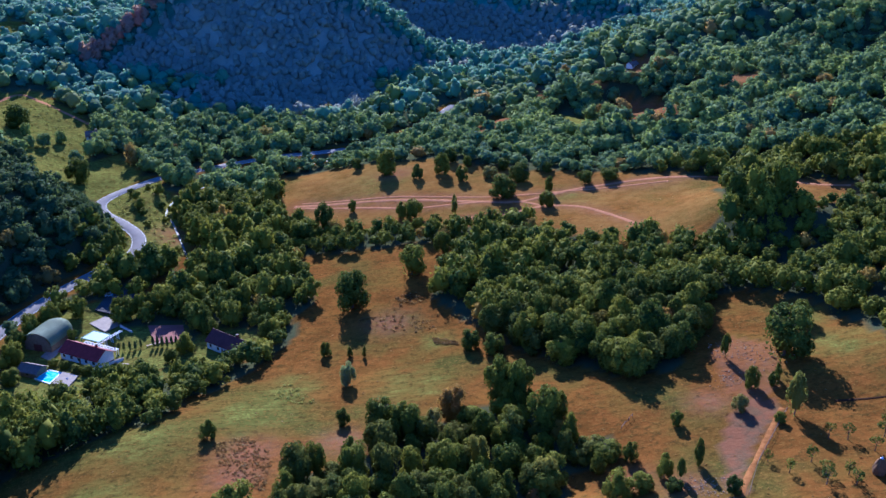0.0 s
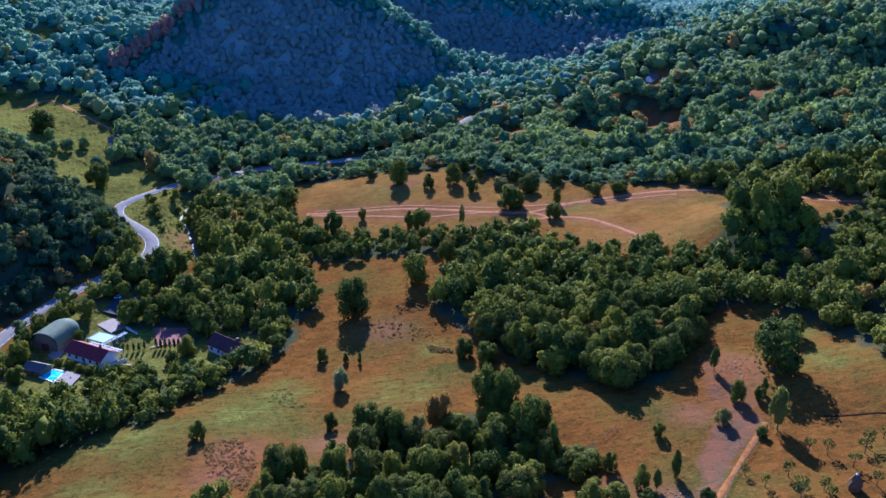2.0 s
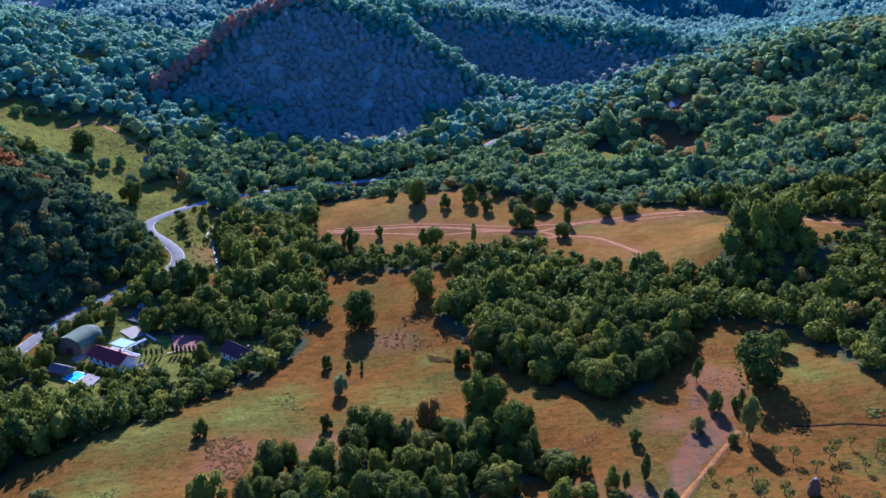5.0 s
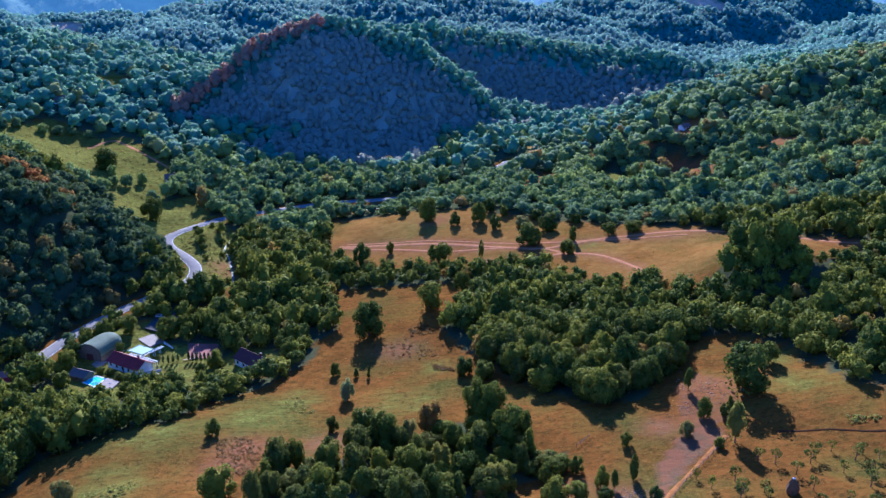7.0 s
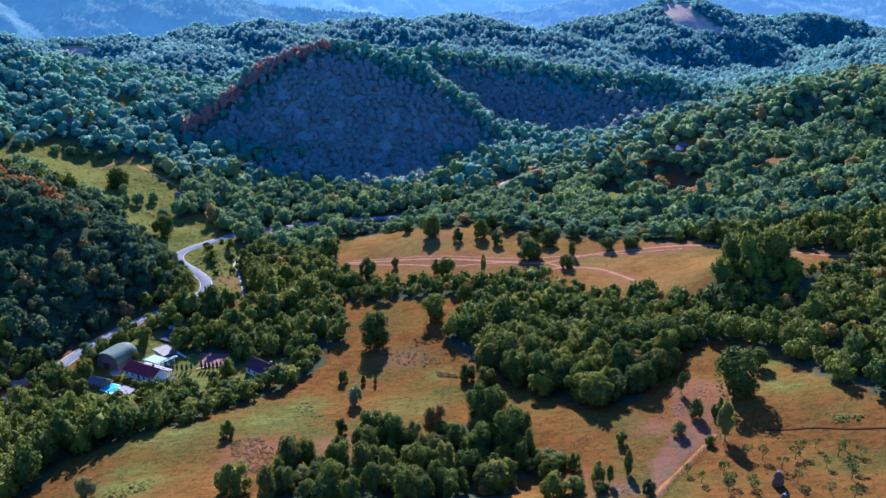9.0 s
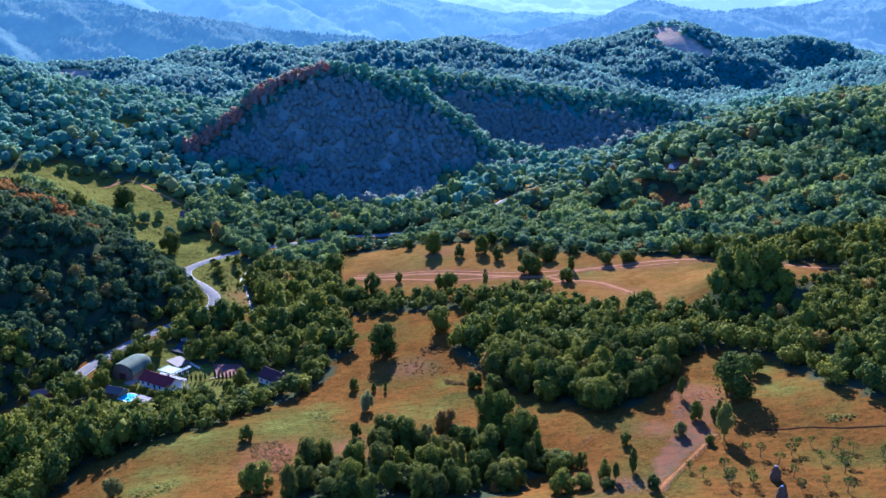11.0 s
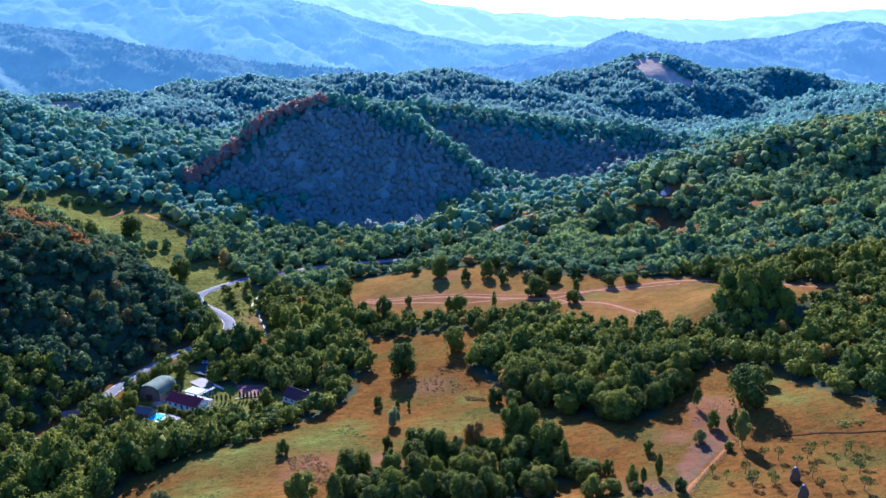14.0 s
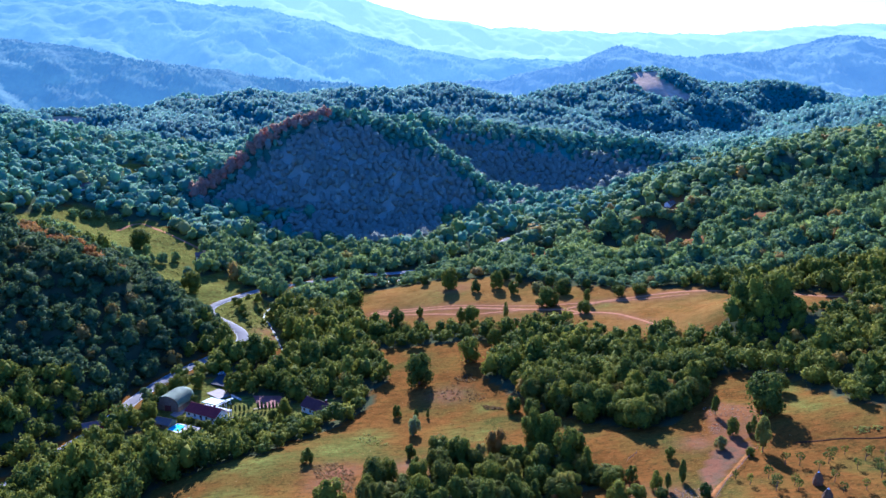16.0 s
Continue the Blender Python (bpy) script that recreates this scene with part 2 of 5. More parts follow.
RIDGES = [
    ([(-60, 1000, 72), (22, 985, 75), (117, 970, 65), (206, 930, 55), (287, 890, 42), (320, 860, 32), (355, 825, 18)], 0.62, 0.25),
    ([(150, 760, 4), (215, 742, 26), (275, 726, 48), (330, 740, 57), (420, 735, 62), (560, 720, 85)], 0.4, 0.5),
    ([(-700, 1250, 70), (-450, 1330, 62), (-150, 1400, 84), (60, 1420, 78), (250, 1400, 60)], 0.3, 0.2),
    ([(120, 1700, 40), (192, 1650, 55), (300, 1620, 86), (398, 1600, 100), (470, 1590, 98), (540, 1580, 84), (720, 1560, 68), (800, 1540, 40), (900, 1500, 20)], 0.35, 0.25),
    ([(480, 900, 36), (620, 1000, 70), (800, 1080, 120)], 0.35, 0.2),
]
FAR_RIDGES = [
    ([(-1200, 2050, 205), (-850, 1990, 172), (-560, 1930, 130), (-330, 1940, 92), (-120, 1960, 70), (150, 2000, 40)], 0.3, 0.2),
    ([(-1650, 3150, 335), (-760, 3100, 290), (-420, 3050, 255), (-150, 3000, 185), (20, 2950, 140), (220, 2900, 105), (600, 2900, 95), (1200, 3000, 80)], 0.3, 0.2),
    ([(-100, 2250, 20), (200, 2300, 60), (420, 2350, 95), (560, 2450, 140), (800, 2500, 110), (1000, 2560, 120), (1270, 2620, 176), (1500, 2600, 140), (1900, 2600, 130)], 0.3, 0.2),
    ([(-1500, 4600, 520), (-300, 4500, 380), (50, 4450, 270), (420, 4400, 215), (900, 4450, 190), (1500, 4500, 175), (2100, 4550, 220), (3500, 4600, 260)], 0.25, 0.2),
]


def spline(t):
    t = np.abs(t)
    return np.where(t < 1, (4 - 6 * t * t + 3 * t**3) / 6, np.where(t < 2, (2 - t) ** 3 / 6, 0))


def along(x, y, line):
    """The nearest distance to a line of points, its side (positive to the left), and the third value of the line there."""
    best = np.full(np.shape(x), 1e9)
    side, value = np.zeros(np.shape(x)), np.zeros(np.shape(x))
    for a, b in zip(line, line[1:]):
        dx, dy = b[0] - a[0], b[1] - a[1]
        s = np.clip(((x - a[0]) * dx + (y - a[1]) * dy) / (dx * dx + dy * dy), 0, 1)
        px, py = x - a[0] - s * dx, y - a[1] - s * dy
        d = np.hypot(px, py)
        near = d < best
        best = np.where(near, d, best)
        side = np.where(near, np.sign(dx * py - dy * px), side)
        if len(a) > 2:
            value = np.where(near, a[2] + s * (b[2] - a[2]), value)
    return best, side, value


def step(a, b, t):
    s = np.clip((t - a) / (b - a), 0, 1)
    return s * s * (3 - 2 * s)


def waves(x, y, size):
    """Gentle irregular undulation, about -1 to 1."""
    u, v = x / size, y / size
    return (np.sin(u * 2.1 + 1.3 * np.sin(v * 1.7)) + np.sin(v * 2.3 + 1.1 * np.sin(u * 1.9 + 2)) + np.sin((u + v) * 3.7 + 1) * 0.5) / 2.5


def crest(x, y, line, front, back, soft):
    d, side, h = along(x, y, line)
    d = np.sqrt(d * d + soft * soft) - soft
    return h - d * np.where(side < 0, front, back)


def smax(a, b, k):
    h = np.maximum(k - np.abs(a - b), 0) / k
    return np.maximum(a, b) + h * h * k / 4


def ground(x, y):
    """The height of the ground."""
    x, y = np.asarray(x, float), np.asarray(y, float)
    u, v = np.clip((x + 450) / 100, 0.5, 9.5), np.clip((y - 150) / 100, 0, 7.6)
    bx, by = [spline(u - i) for i in range(11)], [spline(v - j) for j in range(9)]
    z = sum(RELIEF[j, i] * by[j] * bx[i] for j in range(9) for i in range(11))
    z = z / np.maximum(sum(bx) * sum(by), 0.2)
    for kx, ky, wx, wy, h in KNOLLS:
        z = z + h * np.exp(-(((x - kx) / wx) ** 2) - ((y - ky) / wy) ** 2)
    far = step(850, 1250, y)
    z = z * (1 - far) + far * (14 + 12 * waves(x, y, 210))
    z = smax(z, crest(x, y, CONE, 0.62, 0.3, 5) + 3 * waves(x, y, 45), 6)
    for line, front, back in RIDGES:
        z = smax(z, crest(x, y, line, front, back, 12 if front > 0.6 else 30) + 20 * step(900, 1500, y) * waves(x, y, 130), 16)
    z = z + 7 * waves(x, y, 62) * step(130, 230, x) * step(470, 560, y) + 6 * waves(x, y, 70) * step(150, 230, -x) * step(560, 680, y)
    z = z + 4.5 * waves(x, y, 19) * step(150, 185, -x) * step(300, 350, y) * (1 - step(470, 500, y))
    z = z + 1.1 * waves(x, y, 26) * step(180, 330, np.hypot(x + 40, y - 350) + 120)
    # the bed of the road and of the stream
    d = along(x, y, ROAD)[0]
    flat = 1 - step(9, 24, d)
    z = z * (1 - flat) + flat * 0.2
    for yx, yy, r, h in YARDS:
        flat = 1 - step(r * 0.6, r * 1.15, np.hypot(x - yx, y - yy))
        z = z * (1 - flat) + flat * h
    d = along(x, y, RIVER)[0]
    bed = 1 - step(2, 13, d)
    return z * (1 - bed) + bed * -1.6


# ---- open land and woods ----
OPEN = {
    "lower": [(-98, 205), (-91, 232), (-75, 241), (-58, 247), (-51, 270), (-40, 277), (-30, 294), (-19, 308), (-17, 326), (-13, 345), (-21, 402), (6, 396),
              (39, 390), (52, 384), (41, 356), (35, 331), (41, 312), (50, 291), (67, 261), (87, 240), (96, 242), (113, 258), (123, 291), (141, 289),
              (155, 275), (159, 249), (172, 215), (200, 150), (150, 90), (0, 80), (-110, 120)],
    "upper": [(-36, 534), (-1, 528), (25, 516), (54, 512), (78, 486), (118, 458), (172, 432), (166, 375), (158, 352), (141, 338), (132, 345), (114, 350),
              (102, 366), (84, 388), (67, 398), (39, 412), (-7, 430), (-30, 455)],
    "strip": [(165, 425), (208, 388), (228, 375), (214, 355), (196, 346), (170, 395)],
    "field_low": [(-178, 535), (-132, 580), (-111, 538), (-131, 500), (-152, 485)],
    "field_high": [(-302, 635), (-290, 668), (-282, 709), (-258, 707), (-235, 698), (-212, 703), (-180, 655), (-158, 635), (-149, 600), (-148, 560), (-151, 533), (-191, 540), (-252, 575), (-290, 590)],
    "river_flat": [(-133, 470), (-126, 491), (-122, 520), (-105, 535), (-86, 489), (-70, 431), (-78, 405), (-97, 400), (-102, 444), (-110, 455)],
    "pool_lawn": [(-120, 297), (-100, 291), (-90, 277), (-104, 266), (-124, 282)],
    "compound": [(-102, 281), (-129, 317), (-115, 351), (-87, 369), (-61, 344), (-33, 323), (-28, 312), (-32, 299), (-47, 292), (-71, 287)],
    "clear_a": [(150, 706), (188, 668), (188, 632), (146, 660)],
    "clear_b": [(193, 632), (224, 610), (202, 528), (174, 528)],
    "clear_c": [(246, 614), (272, 580), (264, 545), (238, 560)],
    "clear_d": [(94, 644), (122, 630), (114, 568), (91, 574)],
    "mound": [(131, 614), (158, 614), (170, 562), (180, 515), (146, 535)],
    "left_clear": [(-282, 819), (-266, 840), (-253, 829), (-254, 791), (-272, 801)],
    "hill_clear": [(395, 1590), (445, 1565), (440, 1520), (480, 1468), (470, 1440), (440, 1448), (405, 1470), (385, 1510), (395, 1545)],
    "far_field": [(-496, 1277), (-453, 1276), (-446, 1242), (-482, 1245)],
    "ridge_field": [(-535, 1345), (-470, 1322), (-462, 1288), (-500, 1290)],
    "back_field": [(-350, 1440), (-290, 1440), (-290, 1405), (-345, 1408)],
    "house_far": [(194, 676), (209, 700), (238, 688), (224, 640), (204, 640)],
}
LUSH = ("pool_lawn", "field_low", "field_high", "river_flat", "compound", "mound", "left_clear")
WOODS = [
    [(-17, 178), (-17, 207), (-9, 206), (3, 213), (12, 233), (27, 230), (37, 242), (46, 243), (55, 231), (60, 215), (70, 214), (71, 207), (64, 199), (55, 199), (47, 180)],
    [(-88, 342), (-79, 348), (-62, 344), (-54, 327), (-58, 322), (-63, 336), (-80, 338)],
    [(-14, 401), (25, 391), (63, 381), (66, 392), (36, 407), (11, 410), (-16, 417)],
]


def inside(x, y, corners):
    hit = np.zeros(np.shape(x), bool)
    for (ax, ay), (bx, by) in zip(corners, corners[1:] + corners[:1]):
        if ay != by:
            hit ^= ((ay > y) != (by > y)) & (x < (bx - ax) * (y - ay) / (by - ay) + ax)
    return hit


def wooded(x, y):
    """Where trees stand close together."""
    x, y = np.asarray(x, float), np.asarray(y, float)
    wx, wy = x + 3 * waves(x, y, 9), y + 3 * waves(y, x, 11)
    w = np.ones(np.shape(x), bool)
    for corners in OPEN.values():
        w &= ~inside(wx, wy, corners)
    for corners in WOODS:
        w |= inside(wx, wy, corners)
    w &= along(x, y, ROAD)[0] > 7
    return w & (along(x, y, RIVER)[0] > 6) & (y > 150)


# Ground in the cone's cast shadow, coloured like its hazed face.
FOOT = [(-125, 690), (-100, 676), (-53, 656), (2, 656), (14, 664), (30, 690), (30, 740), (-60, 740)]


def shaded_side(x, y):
    """The steep southern faces of the cone and of the ridge behind it, whose shade is lightened by colour."""
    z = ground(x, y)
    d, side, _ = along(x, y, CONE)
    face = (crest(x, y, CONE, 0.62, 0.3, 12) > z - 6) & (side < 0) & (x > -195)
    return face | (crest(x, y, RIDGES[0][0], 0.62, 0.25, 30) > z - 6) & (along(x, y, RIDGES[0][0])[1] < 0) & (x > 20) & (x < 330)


# ---- ground ----
TRACKS = [
    ([(-24, 471), (8, 460), (39, 446), (69, 430), (85, 422), (103, 426), (122, 432), (145, 430), (171, 419), (187, 409), (207, 381), (225, 369)], 1.5),
    ([(56, 413), (76, 407), (96, 412), (112, 405), (123, 383), (128, 368)], 1.3),
    ([(-24, 469), (9, 452), (36, 437), (63, 431), (85, 422), (96, 412)], 1.1),
    ([(-20, 474), (20, 459), (60, 441), (95, 429), (130, 428), (160, 418)], 0.8),
    ([(117, 209), (107, 196), (97, 183), (88, 170)], 0.9),
]
GRAVEL = [(88, 176), (92, 188), (95, 197), (102, 208), (108, 215), (112, 217), (116, 214), (116, 209), (106, 198), (97, 186), (91, 172)]
STONY = [(110, 242), (119, 255), (129, 247), (127, 233), (119, 218), (113, 214), (106, 223)]


def sheet_object(name, verts, faces, material, smooth=True):
    """A mesh object from arrays of points and of faces with one number of corners each."""
    me = bpy.data.meshes.new(name)
    n = faces.shape[1]
    me.vertices.add(len(verts))
    me.vertices.foreach_set("co", np.ascontiguousarray(verts, np.float32).ravel())
    me.loops.add(faces.size)
    me.loops.foreach_set("vertex_index", np.ascontiguousarray(faces, np.int32).ravel())
    me.polygons.add(len(faces))
    me.polygons.foreach_set("loop_start", np.arange(0, faces.size, n, dtype=np.int32))
    me.update(calc_edges=True)
    me.polygons.foreach_set("use_smooth", np.full(len(faces), smooth))
    me.materials.append(material)
    return me


def add_mark(me, name, values):
    me.attributes.new(name, "FLOAT", "POINT").data.foreach_set("value", np.ascontiguousarray(values, np.float32))


def build_ground():
    rows = np.concatenate([np.linspace(-1800, 60, 24), 90 * (4950 / 90) ** np.linspace(0, 1, 400)])
    s = np.linspace(-1, 1, 285)
    u = s * (0.42 + 0.58 * s * s)
    half = 520 + 1.02 * np.maximum(rows, 0)
    x = (u[None, :] * half[:, None] + 0.06 * rows[:, None])
    y = np.repeat(rows[:, None], len(s), 1)
    z = ground(x, y)
    n, m = x.shape
    k = np.arange(n * m).reshape(n, m)
    faces = np.stack([k[:-1, :-1], k[:-1, 1:], k[1:, 1:], k[1:, :-1]], -1).reshape(-1, 4)
    x, y, z = x.ravel(), y.ravel(), z.ravel()
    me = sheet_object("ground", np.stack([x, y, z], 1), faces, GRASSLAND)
    add_mark(me, "wood", wooded(x, y) * 1.0)
    lush = np.zeros(len(x))
    for name in LUSH:
        lush = np.maximum(lush, inside(x, y, OPEN[name]) * 0.85)
    for cx, cy, w in ((-29, 250, 12), (-18, 268, 9), (-64, 200, 14), (110, 420, 14), (20, 480, 20), (32, 292, 6), (150, 262, 7), (-60, 235, 12), (20, 260, 12), (148, 236, 10)):
        lush = np.maximum(lush, np.exp(-((x - cx) ** 2 + (y - cy) ** 2) / w**2) * (0.6 + 0.4 * waves(x, y, 4)))
    add_mark(me, "lush", np.clip(lush, 0, 1))
    add_mark(me, "pale", np.maximum(inside(x, y, OPEN["upper"]), inside(x, y, OPEN["strip"])) * 0.6)
    dirt = inside(x, y, STONY) * 0.55
    for line, wide in TRACKS[:4]:
        d = along(x, y, line)[0]
        dirt = np.maximum(dirt, 0.75 * np.exp(-((d / 5.0) ** 2)) * (0.75 + 0.25 * waves(x, y, 6)))
    for name, worn in (("clear_a", 0.55), ("clear_b", 0.55), ("clear_c", 0.55), ("clear_d", 0.55), ("hill_clear", 1.0), ("house_far", 0.55)):
        dirt = np.maximum(dirt, inside(x, y, OPEN[name]) * worn)
    for cx, cy, w in ((80, 182, 6), (70, 190, 5), (100, 218, 6), (30, 490, 10), (16, 312, 9), (-2, 225, 8), (-84, 448, 9), (-80, 436, 8), (-28, 222, 9), (-30, 210, 8)):
        dirt = np.maximum(dirt, 0.75 * np.exp(-((x - cx) ** 2 + (y - cy) ** 2) / w**2))
    add_mark(me, "dirt", dirt)
    # Far clearings and fields that get the painted sunlight.
    add_mark(me, "lit_soil", np.maximum(inside(x, y, OPEN["hill_clear"]), inside(x, y, OPEN["far_field"]) | inside(x, y, OPEN["ridge_field"]) | inside(x, y, OPEN["back_field"])) * 0.9)
    # This haze tone of the floor grows with distance to the north.
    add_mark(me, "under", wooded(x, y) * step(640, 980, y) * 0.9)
    # The hazed tone lies on the shaded faces and foot, off the sunlit crests.
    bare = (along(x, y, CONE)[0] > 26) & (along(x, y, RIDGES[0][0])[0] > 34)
    add_mark(me, "hazed_face", np.maximum(shaded_side(x, y) & bare, inside(x, y, FOOT)) * 1.0)
    add_mark(me, "gravel", inside(x, y, GRAVEL) * 0.9)
    tagged(new("ground", me), "dry grassland and woodland floor of a hilly valley", "ground", kind="structure")


build_ground()

# ---- trees ----
rng = np.random.default_rng(7)


def ball(detail):
    bm = bmesh.new()
    bmesh.ops.create_icosphere(bm, subdivisions=detail, radius=1)
    v = np.array([w.co[:] for w in bm.verts])
    f = np.array([[w.index for w in g.verts] for g in bm.faces])
    bm.free()
    return v, f


GOLD = (1 + math.sqrt(5)) / 2
CORNERS = [(-1, GOLD, 0), (1, GOLD, 0), (-1, -GOLD, 0), (1, -GOLD, 0)]
CORNERS = np.array(CORNERS + [(z, x, y) for x, y, z in CORNERS] + [(y, z, x) for x, y, z in CORNERS]) / math.hypot(1, GOLD)


def twenty():
    """The twenty faces of a regular solid on twelve corners: the plainest ball."""
    near = np.linalg.norm(CORNERS[:, None] - CORNERS[None], axis=2) < 1.2
    faces = []
    for i in range(12):
        for j in range(i + 1, 12):
            for k in range(j + 1, 12):
                if near[i, j] and near[j, k] and near[i, k]:
                    turn = np.dot(np.cross(CORNERS[j] - CORNERS[i], CORNERS[k] - CORNERS[i]), CORNERS[i]) > 0
                    faces.append((i, j, k) if turn else (i, k, j))
    return CORNERS, np.array(faces)


BALLS = {1: twenty(), 2: ball(2)}


def crown_shape(r, lobes, tufts, size, tall=0.62, low=0.22, core=1, taper=0.0, soft=0.45, full=0.76):
    """A crown one metre high and one wide, of lumpy lobes covered with leaf tufts: points and triangles."""
    high = 1 - low
    centres, radii = [(0.0, 0.0, low + 0.43 * high)], [(0.34, 0.34, 0.46 * high)]
    for k in range(lobes - 1):
        a, up = r.uniform(0, 6.283), r.uniform(-0.8, 1.0)
        flat = math.sqrt(1 - up * up)
        rad = r.uniform(0.13, 0.22) * (1 - 0.3 * taper * max(0, up))
        out = (0.52 - rad) * flat * (1 - taper * (0.5 + 0.5 * up))
        centres.append((out * math.cos(a), out * math.sin(a), low + high * (0.45 + (0.53 - rad) * up)))
        radii.append((rad, rad, rad * high * r.uniform(0.85, 1.1)))
    centres, radii = np.array(centres), np.array(radii)
    verts, faces, ways, count = [], [], [], 0
    bv, bf = BALLS[core]
    middle = np.array((0.0, 0.0, 0.35))

    def outward(p, d):
        """The way a leafy surface faces: out of its lobe, and out of the whole crown."""
        n = 0.62 * d + 0.38 * (p - middle) / np.linalg.norm(p - middle, axis=1)[:, None]
        return n / np.linalg.norm(n, axis=1)[:, None]

    for c, q in zip(centres, radii):
        v = bv * (full * q) * r.uniform(0.8, 1.12, (len(bv), 1)) + c
        verts.append(v)
        ways.append(outward(v, bv))
        faces.append(bf + count)
        count += len(v)
    which = r.integers(0, lobes, tufts * 2)
    d = r.normal(size=(tufts * 2, 3))
    d[:, 2] += 0.25
    d /= np.linalg.norm(d, axis=1)[:, None]
    p = centres[which] + d * radii[which] * r.uniform(0.88, 1.16, (tufts * 2, 1))
    deep = np.min(np.linalg.norm((p[:, None] - centres[None]) / radii[None], axis=2), axis=1)
    keep = np.argsort(deep < 0.86, kind="stable")[:tufts]
    p, d = p[keep], d[keep]
    n = d + r.normal(size=d.shape) * 0.55
    n /= np.linalg.norm(n, axis=1)[:, None]
    a = np.cross(n, r.normal(size=n.shape))
    a /= np.linalg.norm(a, axis=1)[:, None]
    b = np.cross(n, a)
    s = size * r.uniform(0.6, 1.35, (len(p), 1))
    tri = np.stack([p + a * s, p + (-0.5 * a + 0.8 * b) * s + n * s * 0.2, p + (-0.5 * a - 0.8 * b) * s - n * s * 0.2], 1)
    verts.append(tri.reshape(-1, 3))
    f = np.arange(len(p) * 3).reshape(-1, 3)
    turned = np.einsum("ij,ij->i", np.cross(tri[:, 1] - tri[:, 0], tri[:, 2] - tri[:, 0]), d) < 0
    f[turned] = f[turned][:, ::-1]
    faces.append(f + count)
    lean = soft * outward(p, d) + (1 - soft) * n * np.sign(np.einsum("ij,ij->i", n, d))[:, None]
    ways.append(np.repeat(lean / np.linalg.norm(lean, axis=1)[:, None], 3, axis=0))
    return np.concatenate(verts), np.concatenate(faces), np.concatenate(ways)


def limb(verts, faces, a, b, ra, rb, sides=6):
    a, b = np.array(a, float), np.array(b, float)
    w = (b - a) / np.linalg.norm(b - a)
    u = np.cross(w, (0.3, 0.9, 0.2))
    u /= np.linalg.norm(u)
    v = np.cross(w, u)
    k = sum(len(q) for q in verts)
    t = np.arange(sides) * 2 * math.pi / sides
    ring = np.cos(t)[:, None] * u + np.sin(t)[:, None] * v
    verts.append(np.concatenate([a + ring * ra, b + ring * rb]))
    j = np.arange(sides)
    faces.append(np.stack([k + j, k + (j + 1) % sides, k + sides + (j + 1) % sides], 1))
    faces.append(np.stack([k + j, k + sides + (j + 1) % sides, k + sides + j], 1))


def trunk_shape(r, limbs=5, sides=7, thick=0.03, fork=0.3):
    """A tapered trunk with limbs for a tree one metre high and one wide."""
    verts, faces = [], []
    lean = r.uniform(-0.04, 0.04, 2)
    limb(verts, faces, (0, 0, -0.06), (0, 0, 0.05), thick * 1.5, thick, sides)
    limb(verts, faces, (0, 0, 0.05), (*lean, fork), thick, thick * 0.75, sides)
    limb(verts, faces, (*lean, fork), (*(lean * 1.5), 0.8), thick * 0.75, thick * 0.15, sides)
    for k in range(limbs):
        a = k * 6.283 / limbs + r.uniform(-0.4, 0.4)
        h = r.uniform(fork * 0.8, 0.6)
        reach = r.uniform(0.18, 0.34)
        start = (*(lean * (1 + 0.5 * h)), h)
        limb(verts, faces, start, (reach * math.cos(a), reach * math.sin(a), h + r.uniform(0.1, 0.25)), thick * 0.45, thick * 0.1, 5)
    return np.concatenate(verts), np.concatenate(faces)


def leaf_mesh(name, verts, faces, material, tint=None, ways=None):
    me = sheet_object(name, verts, faces, material, ways is not None)
    if tint is not None:
        add_mark(me, "tint", tint)
    if ways is not None:
        me.attributes.new("custom_normal", "FLOAT_VECTOR", "POINT").data.foreach_set("vector", np.ascontiguousarray(ways, np.float32).ravel())
        me.update()
    return me


def level(n, lift):
    """Turns the ways of a crown's leaves further up."""
    n = n + (0, 0, lift)
    return n / np.linalg.norm(n, axis=1)[:, None]


def speck_shape(r, lift):
    """A small closed crown with a few tufts, for woods seen from afar."""
    v, f = BALLS[1]
    v = v * (0.5, 0.5, 0.52) * r.uniform(0.9, 1.1, (12, 1)) + (0, 0, 0.42)
    f = f[v[f].mean(1)[:, 2] > 0.25]
    w, g, n = crown_shape(r, 1, 7, 0.17, low=0.0, soft=0.7)
    g = g[len(BALLS[1][1]):]
    w = w * (1.35, 1.35, 1.05)
    return np.concatenate([v, w[12:]]), np.concatenate([f, g]), level(np.concatenate([BALLS[1][0], n[12:]]), lift)


CROWNS = [crown_shape(rng, int(rng.integers(12, 19)), 1900, 0.034, low=-0.06) for k in range(6)]
SLIM = [crown_shape(rng, 12, 1600, 0.034, low=0.04, taper=0.55) for k in range(3)]
SPECKS = [speck_shape(rng, 2.2) for k in range(6)]
CLOSED = [crown_shape(rng, 2, 26, 0.1, soft=0.7, low=-0.1, taper=0.2, full=0.97) for k in range(6)]
CLOSED = [(v, f, level(n, 0.5)) for v, f, n in CLOSED]
BUSHES = [crown_shape(rng, 7, 700, 0.055, low=-0.1) for k in range(3)]
TRUNKS = [trunk_shape(rng) for k in range(4)]
MEDIUM = [crown_shape(rng, int(rng.integers(8, 12)), 320, 0.056, low=0.02, taper=rng.uniform(0, 0.35)) for k in range(10)]
PLAINER = [crown_shape(rng, int(rng.integers(6, 8)), 210, 0.066, low=0.0, taper=rng.uniform(0, 0.3), full=0.85) for k in range(10)]
